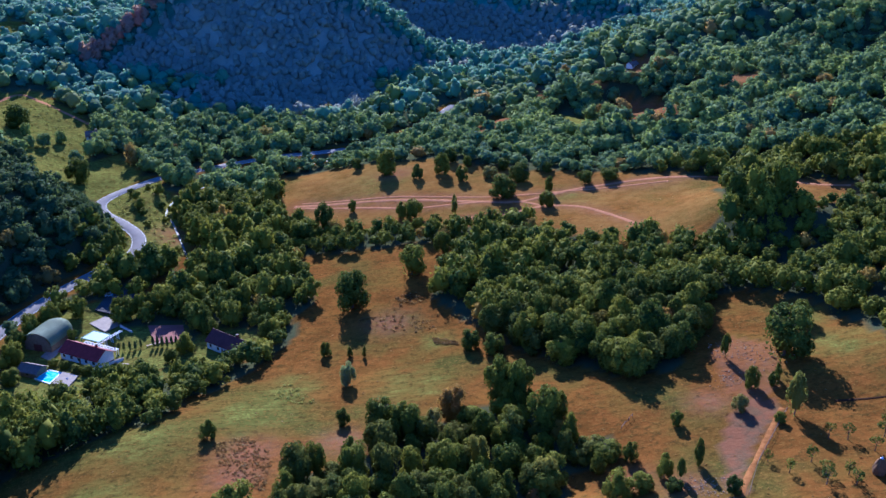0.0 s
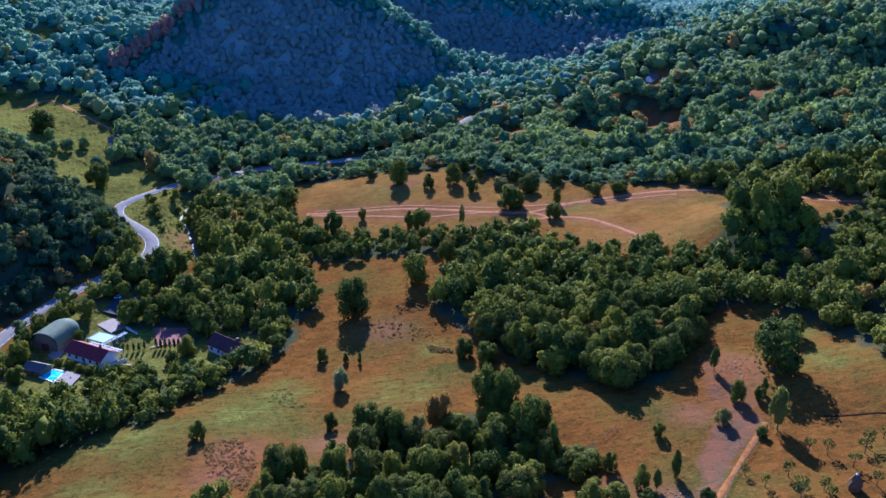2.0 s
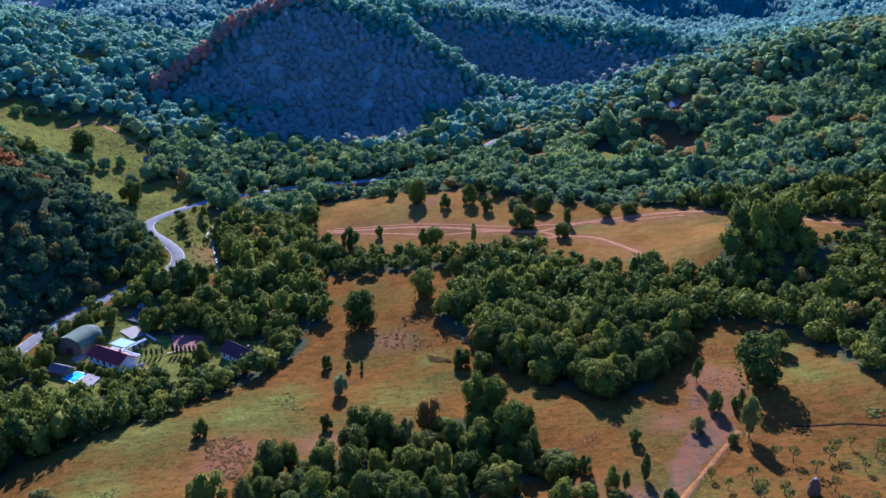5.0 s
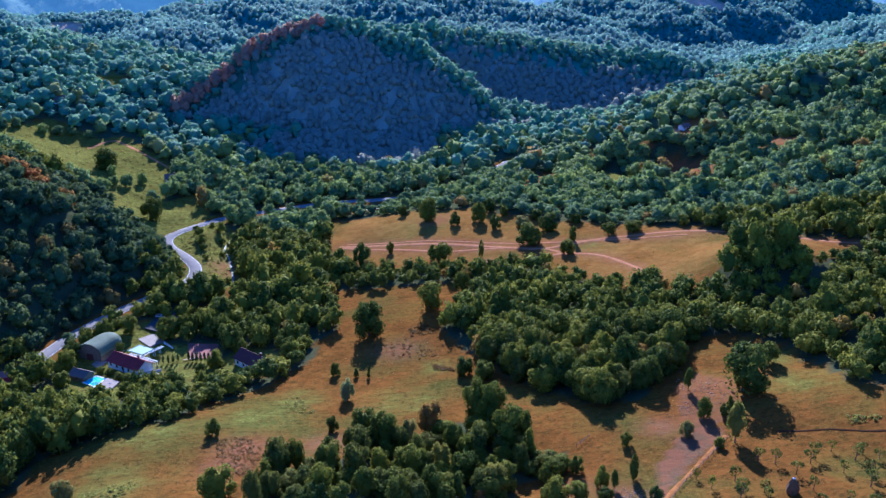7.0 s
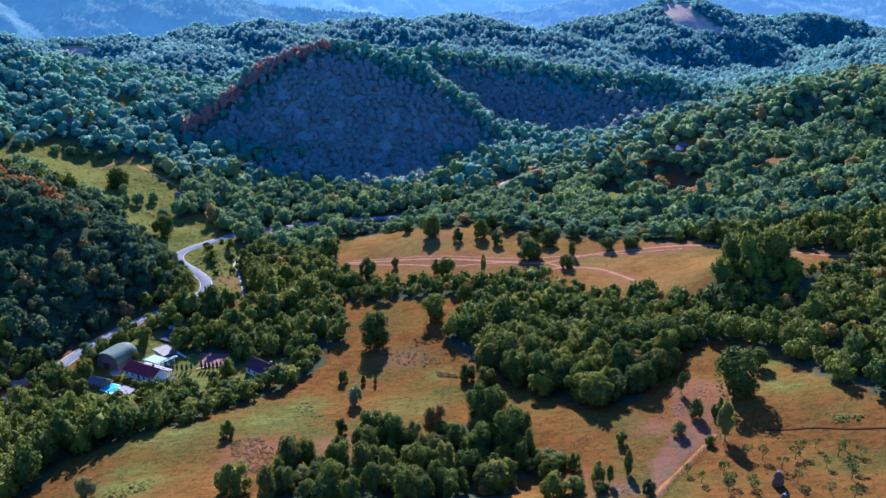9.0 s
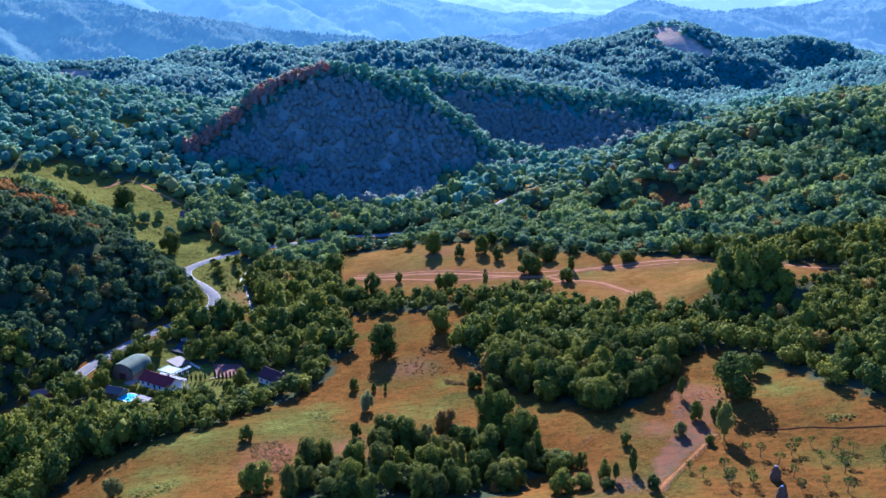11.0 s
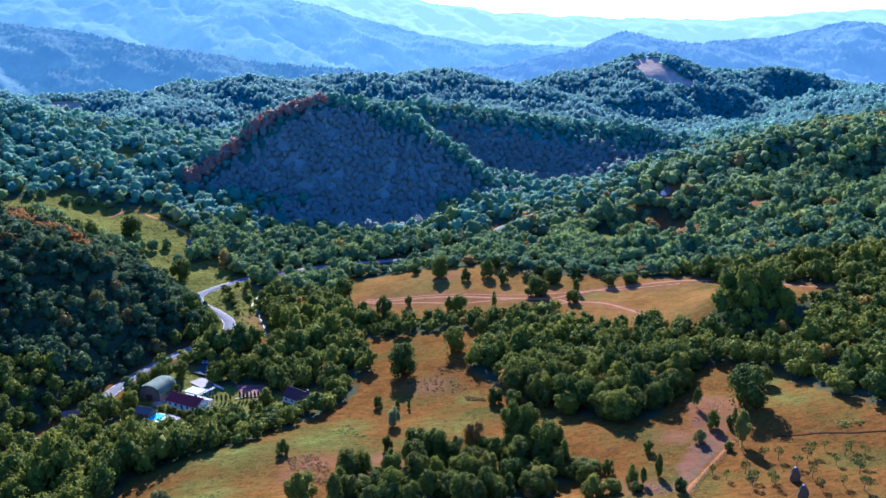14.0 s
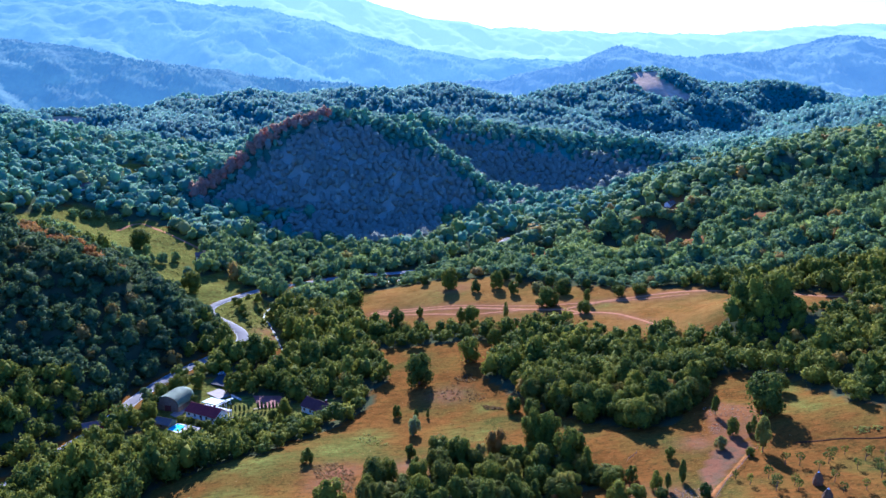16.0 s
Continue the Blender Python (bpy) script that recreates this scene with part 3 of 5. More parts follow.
FAR_CROWNS = [crown_shape(rng, 4, 36, 0.09, soft=0.65, low=-0.05, taper=rng.uniform(0, 0.3), full=0.95) for k in range(8)]
COARSE = [(v, f, level(n, 0.15)) for v, f, n in FAR_CROWNS]

CROWN_MESH = {}


def crown_mesh(kind, k, material):
    key = (kind, k, material.name)
    if key not in CROWN_MESH:
        v, f, n = {"round": CROWNS, "slim": SLIM, "bush": BUSHES}[kind][k]
        CROWN_MESH[key] = leaf_mesh("crown", v, f, material, None, n)
    return CROWN_MESH[key]


TRUNK_MESH = [leaf_mesh("trunk", v, f, BARK) for v, f in TRUNKS]


def plant(x, y, tall, wide, kind="round", material=None, label="", group="", category="tree", z=None):
    """One tree or bush, with its crown and trunk."""
    material = material or LEAF_TREE
    base = new("bush" if kind == "bush" else "tree")
    base.location = (x, y, float(ground(x, y)) if z is None else z)
    base.rotation_euler.z = rng.uniform(0, 6.28)
    wide = max(wide, 0.5) * 1.06
    pool = {"round": 6, "slim": 3, "bush": 3}[kind]
    for part_name, me in (("crown", crown_mesh(kind, int(rng.integers(pool)), material)), ("trunk", TRUNK_MESH[int(rng.integers(4))])):
        ob = new(part_name, me)
        ob.parent = base
        ob.scale = (wide, wide, tall)
    return tagged(base, label, category, group)


MEADOW_TREES = [
    (-40, 232, 6.1, 4.9), (0, 266, 8.8, 4.9), (-7, 292, 5.7, 4.0), (1, 289, 4.0, 2.2), (6, 287, 4.2, 1.9), (3, 329, 16.0, 13.4), (28, 354, 13.6, 12.1),
    (43, 375, 10.2, 7.1), (49, 276, 8.1, 7.1), (42, 282, 8.2, 6.4), (-2, 236, 5.7, 4.1), (88, 210, 4.5, 3.5), (-28, 189, 10.3, 10.2), (-75, 197, 7.3, 6.1),
    (145, 256, 8.4, 6.6)]
GRAVEL_TREES = [
    (106, 211, 4.9, 4.6), (114, 222, 7.1, 4.4), (122, 223, 5.9, 2.6), (120, 221, 4.7, 2.9), (117, 265, 9.3, 5.8),
    (114, 241, 8.3, 3.5), (77, 188, 7.0, 4.2), (80, 185, 6.5, 2.6), (86, 189, 8.7, 2.9), (89, 174, 5.0, 4.0), (72, 199, 6.1, 4.0), (64, 184, 7.9, 7.6),
    (70, 185, 4.8, 6.4), (63, 198, 6.1, 4.0), (77, 181, 3.7, 4.1), (113, 202, 3.3, 3.1)]
UPPER_TREES = [
    (26, 492, 14.2, 11.3), (41, 477, 8.3, 6.4), (55, 481, 11.9, 8.4), (64, 466, 8.8, 6.3), (79, 432, 12.1, 13.1), (102, 430, 8.3, 4.2), (97, 412, 8.6, 7.4), (62, 500, 9, 7), (10, 512, 7, 6), (88, 478, 7, 6), (108, 462, 6, 5.5), (70, 490, 6, 5),
    (122, 438, 7.2, 7.9), (6, 449, 6.6, 4.3), (35, 423, 10.7, 8.8), (30, 427, 8.9, 6.5), (-8, 432, 14.8, 9.0), (92, 455, 10.0, 11.2),
    (135, 439, 6.6, 9.1), (79, 468, 6.8, 8.3), (-144, 521, 14.9, 13.1), (-198, 600, 15.2, 15.8)]
for x, y, h, w in MEADOW_TREES:
    slim = h > 2.1 * w
    plant(x, y, h, w, "slim" if slim else "round", LEAF_PALE if (x, y) == (0, 266) else None, "leafy green tree standing alone on dry grass", "meadow trees")
for x, y, h, w in GRAVEL_TREES:
    slim = h > 2.1 * w
    plant(x, y, h, w, "slim" if slim else "round", None, "small green tree on stony dry grass", "trees by the gravel track")
for x, y, h, w in UPPER_TREES:
    plant(x, y, h, w, "round", None, "rounded green tree on the dry upper pasture", "pasture trees")
plant(54, 420, 10.6, 3.2, "slim", LEAF_YELLOW, "thin brownish half-bare tree in dry pasture")
plant(118, 204, 13.5, 6.3, "slim", LEAF_YELLOW, "tall narrow yellow-green tree beside the track")
for x, y, h, w in ((45, 243, 15, 9), (50, 238, 15.5, 9.5), (54, 222, 15.5, 10), (58, 226, 11, 7), (16, 223, 13, 10), (9, 232, 11, 9)):
    plant(x, y, h, w, "round", LEAF_TREE, "tall dark green tree rising above the wood", "tall trees of the wood")
plant(44, 188, 3.5, 4, "bush", LEAF_AUTUMN, "low bush with red autumn leaves at the edge of the wood", category="bush")
plant(130, 236, 17.4, 15.8, "round", LEAF_TREE, "broad old green tree on the grassy slope")


for x, y, h, w in ((-112, 436, 11, 8), (-116, 446, 13, 9), (-121, 455, 14, 10), (-110, 428, 10, 8), (-127, 463, 13, 10), (-133, 472, 13, 10), (-138, 483, 11, 9), (-114, 420, 11, 9), (-120, 438, 13, 10)):
    plant(x, y, h, w, "round", LEAF_DARK_SHADE, "dark green tree at the foot of the hill beside the road", "trees beside the road")


# ---- forest ----
def scatter(x0, x1, y0, y1, gap):
    """Irregular places about gap metres apart, within the fan of ground that the camera sees."""
    gx, gy = np.meshgrid(np.arange(x0, x1, gap), np.arange(y0, y1, gap * 0.87))
    gx = gx + (np.arange(gx.shape[0]) % 2)[:, None] * gap / 2
    x, y = gx.ravel(), gy.ravel()
    x = x + rng.uniform(-0.38, 0.38, len(x)) * gap
    y = y + rng.uniform(-0.38, 0.38, len(y)) * gap
    fan = (x > -70 - 0.52 * (y + 90)) & (x < 60 + 0.62 * (y + 90))
    x, y = x[fan], y[fan]
    keep = wooded(x, y)
    return x[keep], y[keep]


# Negative gains lower trees that hid or shaded pastures in the camera's view.
TALL_STANDS = [(0, 545, 32, -0.4), (50, 530, 32, -0.4), (95, 495, 28, -0.4), (140, 462, 26, -0.35), (52, 318, 26, 0.3), (72, 275, 22, 0.25), (172, 356, 20, 0.75), (166, 310, 18, -0.35), (208, 338, 24, -0.5), (-110, 230, 42, 0.6), (-35, 400, 30, 0.35), (-60, 420, 30, 0.3)]


def stature(x, y):
    """How much taller or lower than usual the trees stand at a place, partly to fit the camera's view."""
    s = 1 + 0.3 * waves(x, y, 17)
    for cx, cy, r, gain in TALL_STANDS:
        s = s + gain * np.exp(-((x - cx) ** 2 + (y - cy) ** 2) / r**2)
    return s


def forest(name, label, places, shapes, tall, wide, material):
    """Many trees as one mesh."""
    verts, faces, tints, ways, count = [], [], [], [], 0
    z = ground(places[0], places[1])
    for x, y, g in zip(places[0], places[1], z):
        v, f, n = shapes[int(rng.integers(len(shapes)))]
        a = rng.uniform(0, 6.283)
        q = rng.uniform() ** 1.3
        h = (tall[0] + q * (tall[1] - tall[0])) * float(stature(x, y))
        w = (wide[0] + (0.6 * q + 0.4 * rng.uniform()) * (wide[1] - wide[0])) * float(stature(x, y)) ** 0.5
        c, s = math.cos(a) * w, math.sin(a) * w
        p = np.stack([v[:, 0] * c - v[:, 1] * s + x, v[:, 0] * s + v[:, 1] * c + y, v[:, 2] * h + g], 1)
        verts.append(p)
        c, s = math.cos(a) / w, math.sin(a) / w
        ways.append(np.stack([n[:, 0] * c - n[:, 1] * s, n[:, 0] * s + n[:, 1] * c, n[:, 2] / h], 1))
        faces.append(f + count)
        tints.append(np.full(len(p), rng.uniform(0, 1)))
        count += len(p)
    ways = np.concatenate(ways)
    me = leaf_mesh(name, np.concatenate(verts), np.concatenate(faces), material, np.concatenate(tints), ways / np.linalg.norm(ways, axis=1)[:, None])
    return tagged(new(name, me), label, "woodland", kind="stuff")


x, y = scatter(-260, 500, 150, 640, 7.3)
keep = ~inside(x, y, FOOT)
x, y = x[keep], y[keep]
near = (y < 262) & (np.abs(x - 25) < 48) | (y < 300) & (x > 40) & (x < 130)
for tx, ty in zip(x[near][:230], y[near][:230]):
    tone = rng.uniform()
    plant(tx, ty, *((rng.uniform(8, 15), rng.uniform(7, 12)) if ty > 240 else (rng.uniform(5, 12), rng.uniform(5, 9.5))), "slim" if tone < 0.08 else "round", LEAF_YELLOW if tone > 0.95 else LEAF_OLIVE if tone > 0.72 else LEAF_NEAR if tone > 0.5 else None, "dense leafy green tree in the wood", "trees of the wood")
low = inside(x, y, [(-26, 393), (70, 376), (72, 402), (-10, 436), (-32, 440)])
belt = low
low = inside(x, y, [(-118, 268), (-104, 284), (-60, 293), (-22, 302), (-18, 284), (-48, 266), (-80, 262)])
tall = low & (x < -56) & (y < 300)
low &= ~tall
forest("garden_woodland", "tall dark leafy trees between the garden and the meadow", (x[tall], y[tall]), MEDIUM, (8.5, 12.5), (7, 10.5), LEAF_TREE)
forest("belt_woodland", "rounded green trees in a belt between two pastures", (x[belt], y[belt]), MEDIUM, (4.5, 10), (4.5, 9), LEAF_NEAR)
forest("hedge", "lower bushy trees along the creek and the garden", (x[low], y[low]), MEDIUM, (4.5, 8), (6, 10.5), LEAF_NEAR)
rest = ~near & ~low & ~tall & ~belt
hill = rest & (x < -120) & (y > 330) & (y < 520)
back = rest & ~hill & (y + 0.25 * x > 480)
rest &= ~hill & ~back
back &= rng.uniform(size=len(x)) < 0.8
fore = rest & (y < 345)
forest("woodland", "dense mixed green deciduous trees round the lower meadow", (x[fore], y[fore]), MEDIUM, (6, 12.5), (6, 11), LEAF_NEAR)
rest &= ~fore
forest("side_woodland", "dense mixed green deciduous trees on the valley sides", (x[rest], y[rest]), PLAINER, (6, 13), (6.5, 12.5), LEAF_NEAR)
forest("valley_woodland", "green deciduous trees further up the valley", (x[back], y[back]), PLAINER, (6.5, 13), (7.5, 15), LEAF_MID)
crown = hill & (along(x, y, [(-245, 505), (-219, 480), (-205, 474), (-190, 470), (-176, 462)])[0] < 13) & (rng.uniform(size=len(x)) < 0.75)
# Hill trees: the slope's shade is in their darker leaf colour.
forest("hill_woodland", "green trees on a steep wooded hill, darkened for its shade", (x[hill & ~crown], y[hill & ~crown]), PLAINER, (5.5, 10.5), (6.5, 12), LEAF_DARK_SHADE)
forest("autumn_woodland", "orange-brown autumn trees on the crest of a hill", (x[crown], y[crown]), MEDIUM, (5, 8.5), (7, 11), LEAF_AUTUMN)
x, y = scatter(-620, 760, 640, 1080, 10.6)
lee = shaded_side(x, y) | inside(x, y, FOOT)
near_part = rng.uniform(size=len(x)) > (y - 640 - 0.55 * np.maximum(x, 0) + 40) / 130
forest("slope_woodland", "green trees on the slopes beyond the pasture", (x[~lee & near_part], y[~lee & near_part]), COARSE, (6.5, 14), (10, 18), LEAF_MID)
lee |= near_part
forest("far_woodland", "green trees on the far hillsides, paled for haze", (x[~lee], y[~lee]), COARSE, (6.5, 14), (10, 18.5), LEAF_FAR_HAZE)
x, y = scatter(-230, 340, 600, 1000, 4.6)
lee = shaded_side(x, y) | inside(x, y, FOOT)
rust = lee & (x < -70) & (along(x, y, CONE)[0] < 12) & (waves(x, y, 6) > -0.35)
# Sunlit crests get the far leaves; only the faces get the paled copy.
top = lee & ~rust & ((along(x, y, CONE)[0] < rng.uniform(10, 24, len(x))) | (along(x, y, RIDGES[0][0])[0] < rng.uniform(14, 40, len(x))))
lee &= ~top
forest("crest_woodland", "sunlit green trees along the crests of two hills", (x[top][::2], y[top][::2]), COARSE, (6, 11), (7, 11.5), LEAF_FAR_HAZE)
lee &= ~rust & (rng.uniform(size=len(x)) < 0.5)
forest("cone_woodland", "trees on a steep shaded hill, leaves paled for haze", (x[lee], y[lee]), CLOSED, (6, 9), (7.5, 11), LEAF_HAZED_FACE)
forest("rust_woodland", "reddish autumn trees on the crest of the hill", (x[rust], y[rust]), COARSE, (8, 13), (9, 13), LEAF_RUST)
x, y = scatter(-1100, 1350, 1080, 1900, 7.6)
keep = (ground(x, y + 6) > ground(x, y - 6) - 0.6) | (rng.uniform(size=len(x)) < 0.25)
forest("distant_woodland", "distant trees on rolling hills, tinted blue-green for haze", (x[keep], y[keep]), SPECKS, (6, 11.5), (6.5, 11.5), LEAF_HAZY)


# ---- far ranges ----
def far_range(name, line, front, back, material, depth, rough):
    """A range of hills beyond the valley: crest line, two slopes with gullies."""
    line = np.array(line, float)
    n, m = 430, 72
    s = np.interp(np.linspace(0, 1, n), np.linspace(0, 1, len(line)), np.arange(len(line)))
    cx, cy, cz = (np.interp(s, np.arange(len(line)), line[:, k]) for k in range(3))
    k = np.hanning(25)
    k /= k.sum()
    cz = np.convolve(np.pad(cz, 12, "edge"), k, "valid") + 7 * waves(cx, cy, 90) + 3 * waves(cx, cy, 23)
    v = np.linspace(-1, 0.5, m)
    v = np.sign(v) * np.abs(v) ** 1.5
    x = np.repeat(cx[:, None], m, 1) + 0.12 * depth * v[None, :] * waves(cx, cy, 260)[:, None]
    y = cy[:, None] + v[None, :] * depth
    fall = np.where(v < 0, front, back)[None, :] * np.abs(v)[None, :] * depth
    gullies = 26 * waves(x, y, 170) + 24 * (0.5 - np.abs(waves(x + 0.4 * y, y * 0.4, 120))) + 9 * waves(y, x, 75) + 5 * waves(x, y, 31)
    z = cz[:, None] - fall + np.minimum(np.abs(v)[None, :] * 3, 1) * gullies
    # the uneven tops of the trees
    z = z + rough * rng.normal(size=z.shape) * (0.5 + 0.5 * (waves(x, y, 110) > -0.2))
    j = np.arange(n * m).reshape(n, m)
    faces = np.stack([j[:-1, :-1], j[1:, :-1], j[1:, 1:], j[:-1, 1:]], -1).reshape(-1, 4)
    me = sheet_object(name, np.stack([x.ravel(), y.ravel(), z.ravel()], 1), faces, material)
    tagged(new(name, me), "distant wooded hills, blue haze put into their colour", "hills", kind="structure")


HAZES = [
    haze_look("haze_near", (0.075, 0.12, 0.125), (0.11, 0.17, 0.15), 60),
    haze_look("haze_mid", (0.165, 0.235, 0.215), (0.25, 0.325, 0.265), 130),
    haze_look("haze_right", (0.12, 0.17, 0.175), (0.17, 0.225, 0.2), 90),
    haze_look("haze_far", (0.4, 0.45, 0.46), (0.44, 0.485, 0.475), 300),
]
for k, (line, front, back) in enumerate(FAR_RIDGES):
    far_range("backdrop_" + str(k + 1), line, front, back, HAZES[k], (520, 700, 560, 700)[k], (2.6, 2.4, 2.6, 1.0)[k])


# ---- road and stream ----
def smooth_line(points, gap=2.5):
    """A curve through the points, as places about gap metres apart."""
    p = np.array(points, float)[:, :2]
    p = np.concatenate([2 * p[:1] - p[1:2], p, 2 * p[-1:] - p[-2:-1]])
    out = []
    for a, b, c, d in zip(p, p[1:], p[2:], p[3:]):
        n = max(2, int(np.linalg.norm(c - b) / gap))
        for t in np.arange(n) / n:
            out.append(0.5 * (2 * b + (c - a) * t + (2 * a - 5 * b + 4 * c - d) * t**2 + (3 * b - a - 3 * c + d) * t**3))
    return np.array(out)


def ribbon(name, points, offsets, heights, material, base=None):
    """A strip along a line: side offsets and their heights over the ground at its middle."""
    p = smooth_line(points)
    d = np.gradient(p, axis=0)
    d /= np.linalg.norm(d, axis=1)[:, None]
    side = np.stack([d[:, 1], -d[:, 0]], 1)
    z = ground(p[:, 0], p[:, 1]) if base is None else np.full(len(p), base)
    rows = []
    for o, h in zip(offsets, heights):
        q = p + side * o
        rows.append(np.column_stack([q, z + h]))
    v = np.stack(rows, 1)
    n, m = v.shape[:2]
    k = np.arange(n * m).reshape(n, m)
    f = np.stack([k[:-1, :-1], k[:-1, 1:], k[1:, 1:], k[1:, :-1]], -1).reshape(-1, 4)
    return new(name, sheet_object(name, v.reshape(-1, 3), f, material))


ASPHALT = plain("asphalt", (0.24, 0.225, 0.215), 4.0, 0.15, 1.0, 0.0, 0.0)
LINE_PAINT = plain("road_paint", (0.6, 0.6, 0.58), 1.0, 0.2, 0.7)
road = tagged(ribbon("road", ROAD, (-3.6, -3.4, 0, 3.4, 3.6), (-0.3, 0.1, 0.16, 0.1, -0.3), ASPHALT), "pale grey two-lane asphalt road winding along the valley", "road", kind="structure")
for o in (-3.05, 3.05):
    ribbon("edge_line", ROAD, (o - 0.09, o + 0.09), (0.135, 0.135), LINE_PAINT).parent = road


def track(points, wide, material):
    """A worn dirt track that follows the ground."""
    p = smooth_line(points, 2.0)
    d = np.gradient(p, axis=0)
    d /= np.linalg.norm(d, axis=1)[:, None]
    side = np.stack([d[:, 1], -d[:, 0]], 1)
    wob = wide * (1 + 0.25 * waves(p[:, 0], p[:, 1], 5))[:, None]
    rows = []
    for o, lift in ((-1.0, -0.1), (-0.75, 0.07), (0.0, 0.09), (0.75, 0.07), (1.0, -0.1)):
        q = p + side * wob * o
        rows.append(np.column_stack([q, ground(q[:, 0], q[:, 1]) + lift]))
    v = np.stack(rows, 1)
    n, m = v.shape[:2]
    k = np.arange(n * m).reshape(n, m)
    f = np.stack([k[:-1, :-1], k[:-1, 1:], k[1:, 1:], k[1:, :-1]], -1).reshape(-1, 4)
    return tagged(new("track", sheet_object("track", v.reshape(-1, 3), f, material)), "worn pale dirt track across dry pasture", "track", kind="structure")


TRACK_SOIL = plain("track_soil", (0.37, 0.185, 0.085), 2.5, 0.3, 1.0, 0.0, 0.0)
DARK_DITCH = plain("dark_ditch", (0.045, 0.026, 0.013), 1.5, 0.3, 1.0, 0.0, 0.0)
BANK_SOIL = plain("bank_soil", (0.27, 0.125, 0.035), 1.5, 0.4, 1.0, 0.0, 0.0)
for line, w in TRACKS:
    track(line, w, BANK_SOIL if w == 0.9 else TRACK_SOIL)
# A ditch, drawn as a dark strip laid on the ground.
track([(131, 207.5), (134, 206.6), (140, 204.8), (145, 203.6), (150, 201), (160, 197.5), (200, 189)], 0.55, DARK_DITCH)


def water_look():
    m = Look("stream_water", 0.55, 0.0, 0.15)
    m.paint(m.mix(m.span(m.noise(1.5), 0.45, 0.7), (0.05, 0.06, 0.05), (0.18, 0.19, 0.18)))
    m.bump(m.noise(0.6, 5, 0.7), 0.9, 0.25)
    return m.mat


tagged(ribbon("water", RIVER, (-0.5, 0, 0.5), (0.3, 0.3, 0.3), water_look()), "shallow glittering stream over stones", "stream", kind="structure")


# ---- builders ----
def part(name, bm, material, parent, label=""):
    me = bpy.data.meshes.new(name)
    bmesh.ops.recalc_face_normals(bm, faces=bm.faces)
    bm.to_mesh(me)
    bm.free()
    me.materials.append(material)
    ob = new(name, me)
    ob.parent = parent
    return tagged(ob, label) if label else ob


def box(bm, x0, x1, y0, y1, z0, z1):
    v = [bm.verts.new(p) for p in ((x0, y0, z0), (x1, y0, z0), (x1, y1, z0), (x0, y1, z0), (x0, y0, z1), (x1, y0, z1), (x1, y1, z1), (x0, y1, z1))]
    for f in ((0, 3, 2, 1), (4, 5, 6, 7), (0, 1, 5, 4), (1, 2, 6, 5), (2, 3, 7, 6), (3, 0, 4, 7)):
        bm.faces.new([v[k] for k in f])
    return bm


def block(x0, x1, y0, y1, z0, z1):
    return box(bmesh.new(), x0, x1, y0, y1, z0, z1)


def prism(outline, y0, y1):
    """An outline in x and z, drawn out along y."""
    bm = bmesh.new()
    a = [bm.verts.new((x, y0, z)) for x, z in outline]
    b = [bm.verts.new((x, y1, z)) for x, z in outline]
    bm.faces.new(a)
    bm.faces.new(b[::-1])
    for k in range(len(a)):
        j = (k + 1) % len(a)
        bm.faces.new((a[k], b[k], b[j], a[j]))
    return bm


def rod(bm, a, b, r, sides=6):
    a, b = Vector(a), Vector(b)
    m = Matrix.Translation((a + b) / 2) @ (b - a).to_track_quat("Z", "Y").to_matrix().to_4x4()
    bmesh.ops.create_cone(bm, cap_ends=True, segments=sides, radius1=r, radius2=r, depth=(b - a).length, matrix=m)
    return bm


WHITEWASH = plain("whitewash", (0.72, 0.72, 0.70), 2.0, 0.12, 0.9)
RED_TILE = plain("red_roof", (0.2, 0.03, 0.028), 1.5, 0.3, 0.75)
BROWN_TILE = plain("brown_roof", (0.10, 0.035, 0.032), 1.5, 0.3, 0.75)
GREEN_METAL = plain("green_metal_roof", (0.25, 0.31, 0.2), 3.0, 0.2, 0.75, 0.0)
GREY_ROOF = plain("grey_roof", (0.16, 0.13, 0.115), 1.2, 0.3, 0.8)
OLD_WOOD = plain("weathered_wood", (0.20, 0.15, 0.10), 0.8, 0.35, 0.9)
PALE_WOOD = plain("pale_wood", (0.45, 0.35, 0.24), 0.8, 0.25, 0.85)
WINDOW_DARK = plain("window_glass", (0.03, 0.035, 0.04), 1.0, 0.2, 0.1, 0.0, 0.6)
WHITE_PAINT = plain("white_paint", (0.8, 0.8, 0.8), 1.0, 0.08, 0.6)
PAVING = plain("paving", (0.27, 0.225, 0.19), 1.2, 0.25, 0.8)
CLAY = plain("clay_court", (0.24, 0.10, 0.075), 3.0, 0.2, 0.95)
STRAW = plain("hay", (0.15, 0.085, 0.035), 0.5, 0.4, 1.0)
GREEN_PAINT = plain("green_frame", (0.03, 0.14, 0.09), 1.0, 0.2, 0.6)
RUBBER = plain("tyre_rubber", (0.02, 0.02, 0.02), 0.3, 0.2, 0.9)
CAR_WHITE = plain("white_car_paint", (0.7, 0.71, 0.72), 2.0, 0.05, 0.25, 0.0, 0.5)
CAR_BLUE = plain("blue_car_paint", (0.16, 0.22, 0.30), 2.0, 0.05, 0.25, 0.3, 0.5)


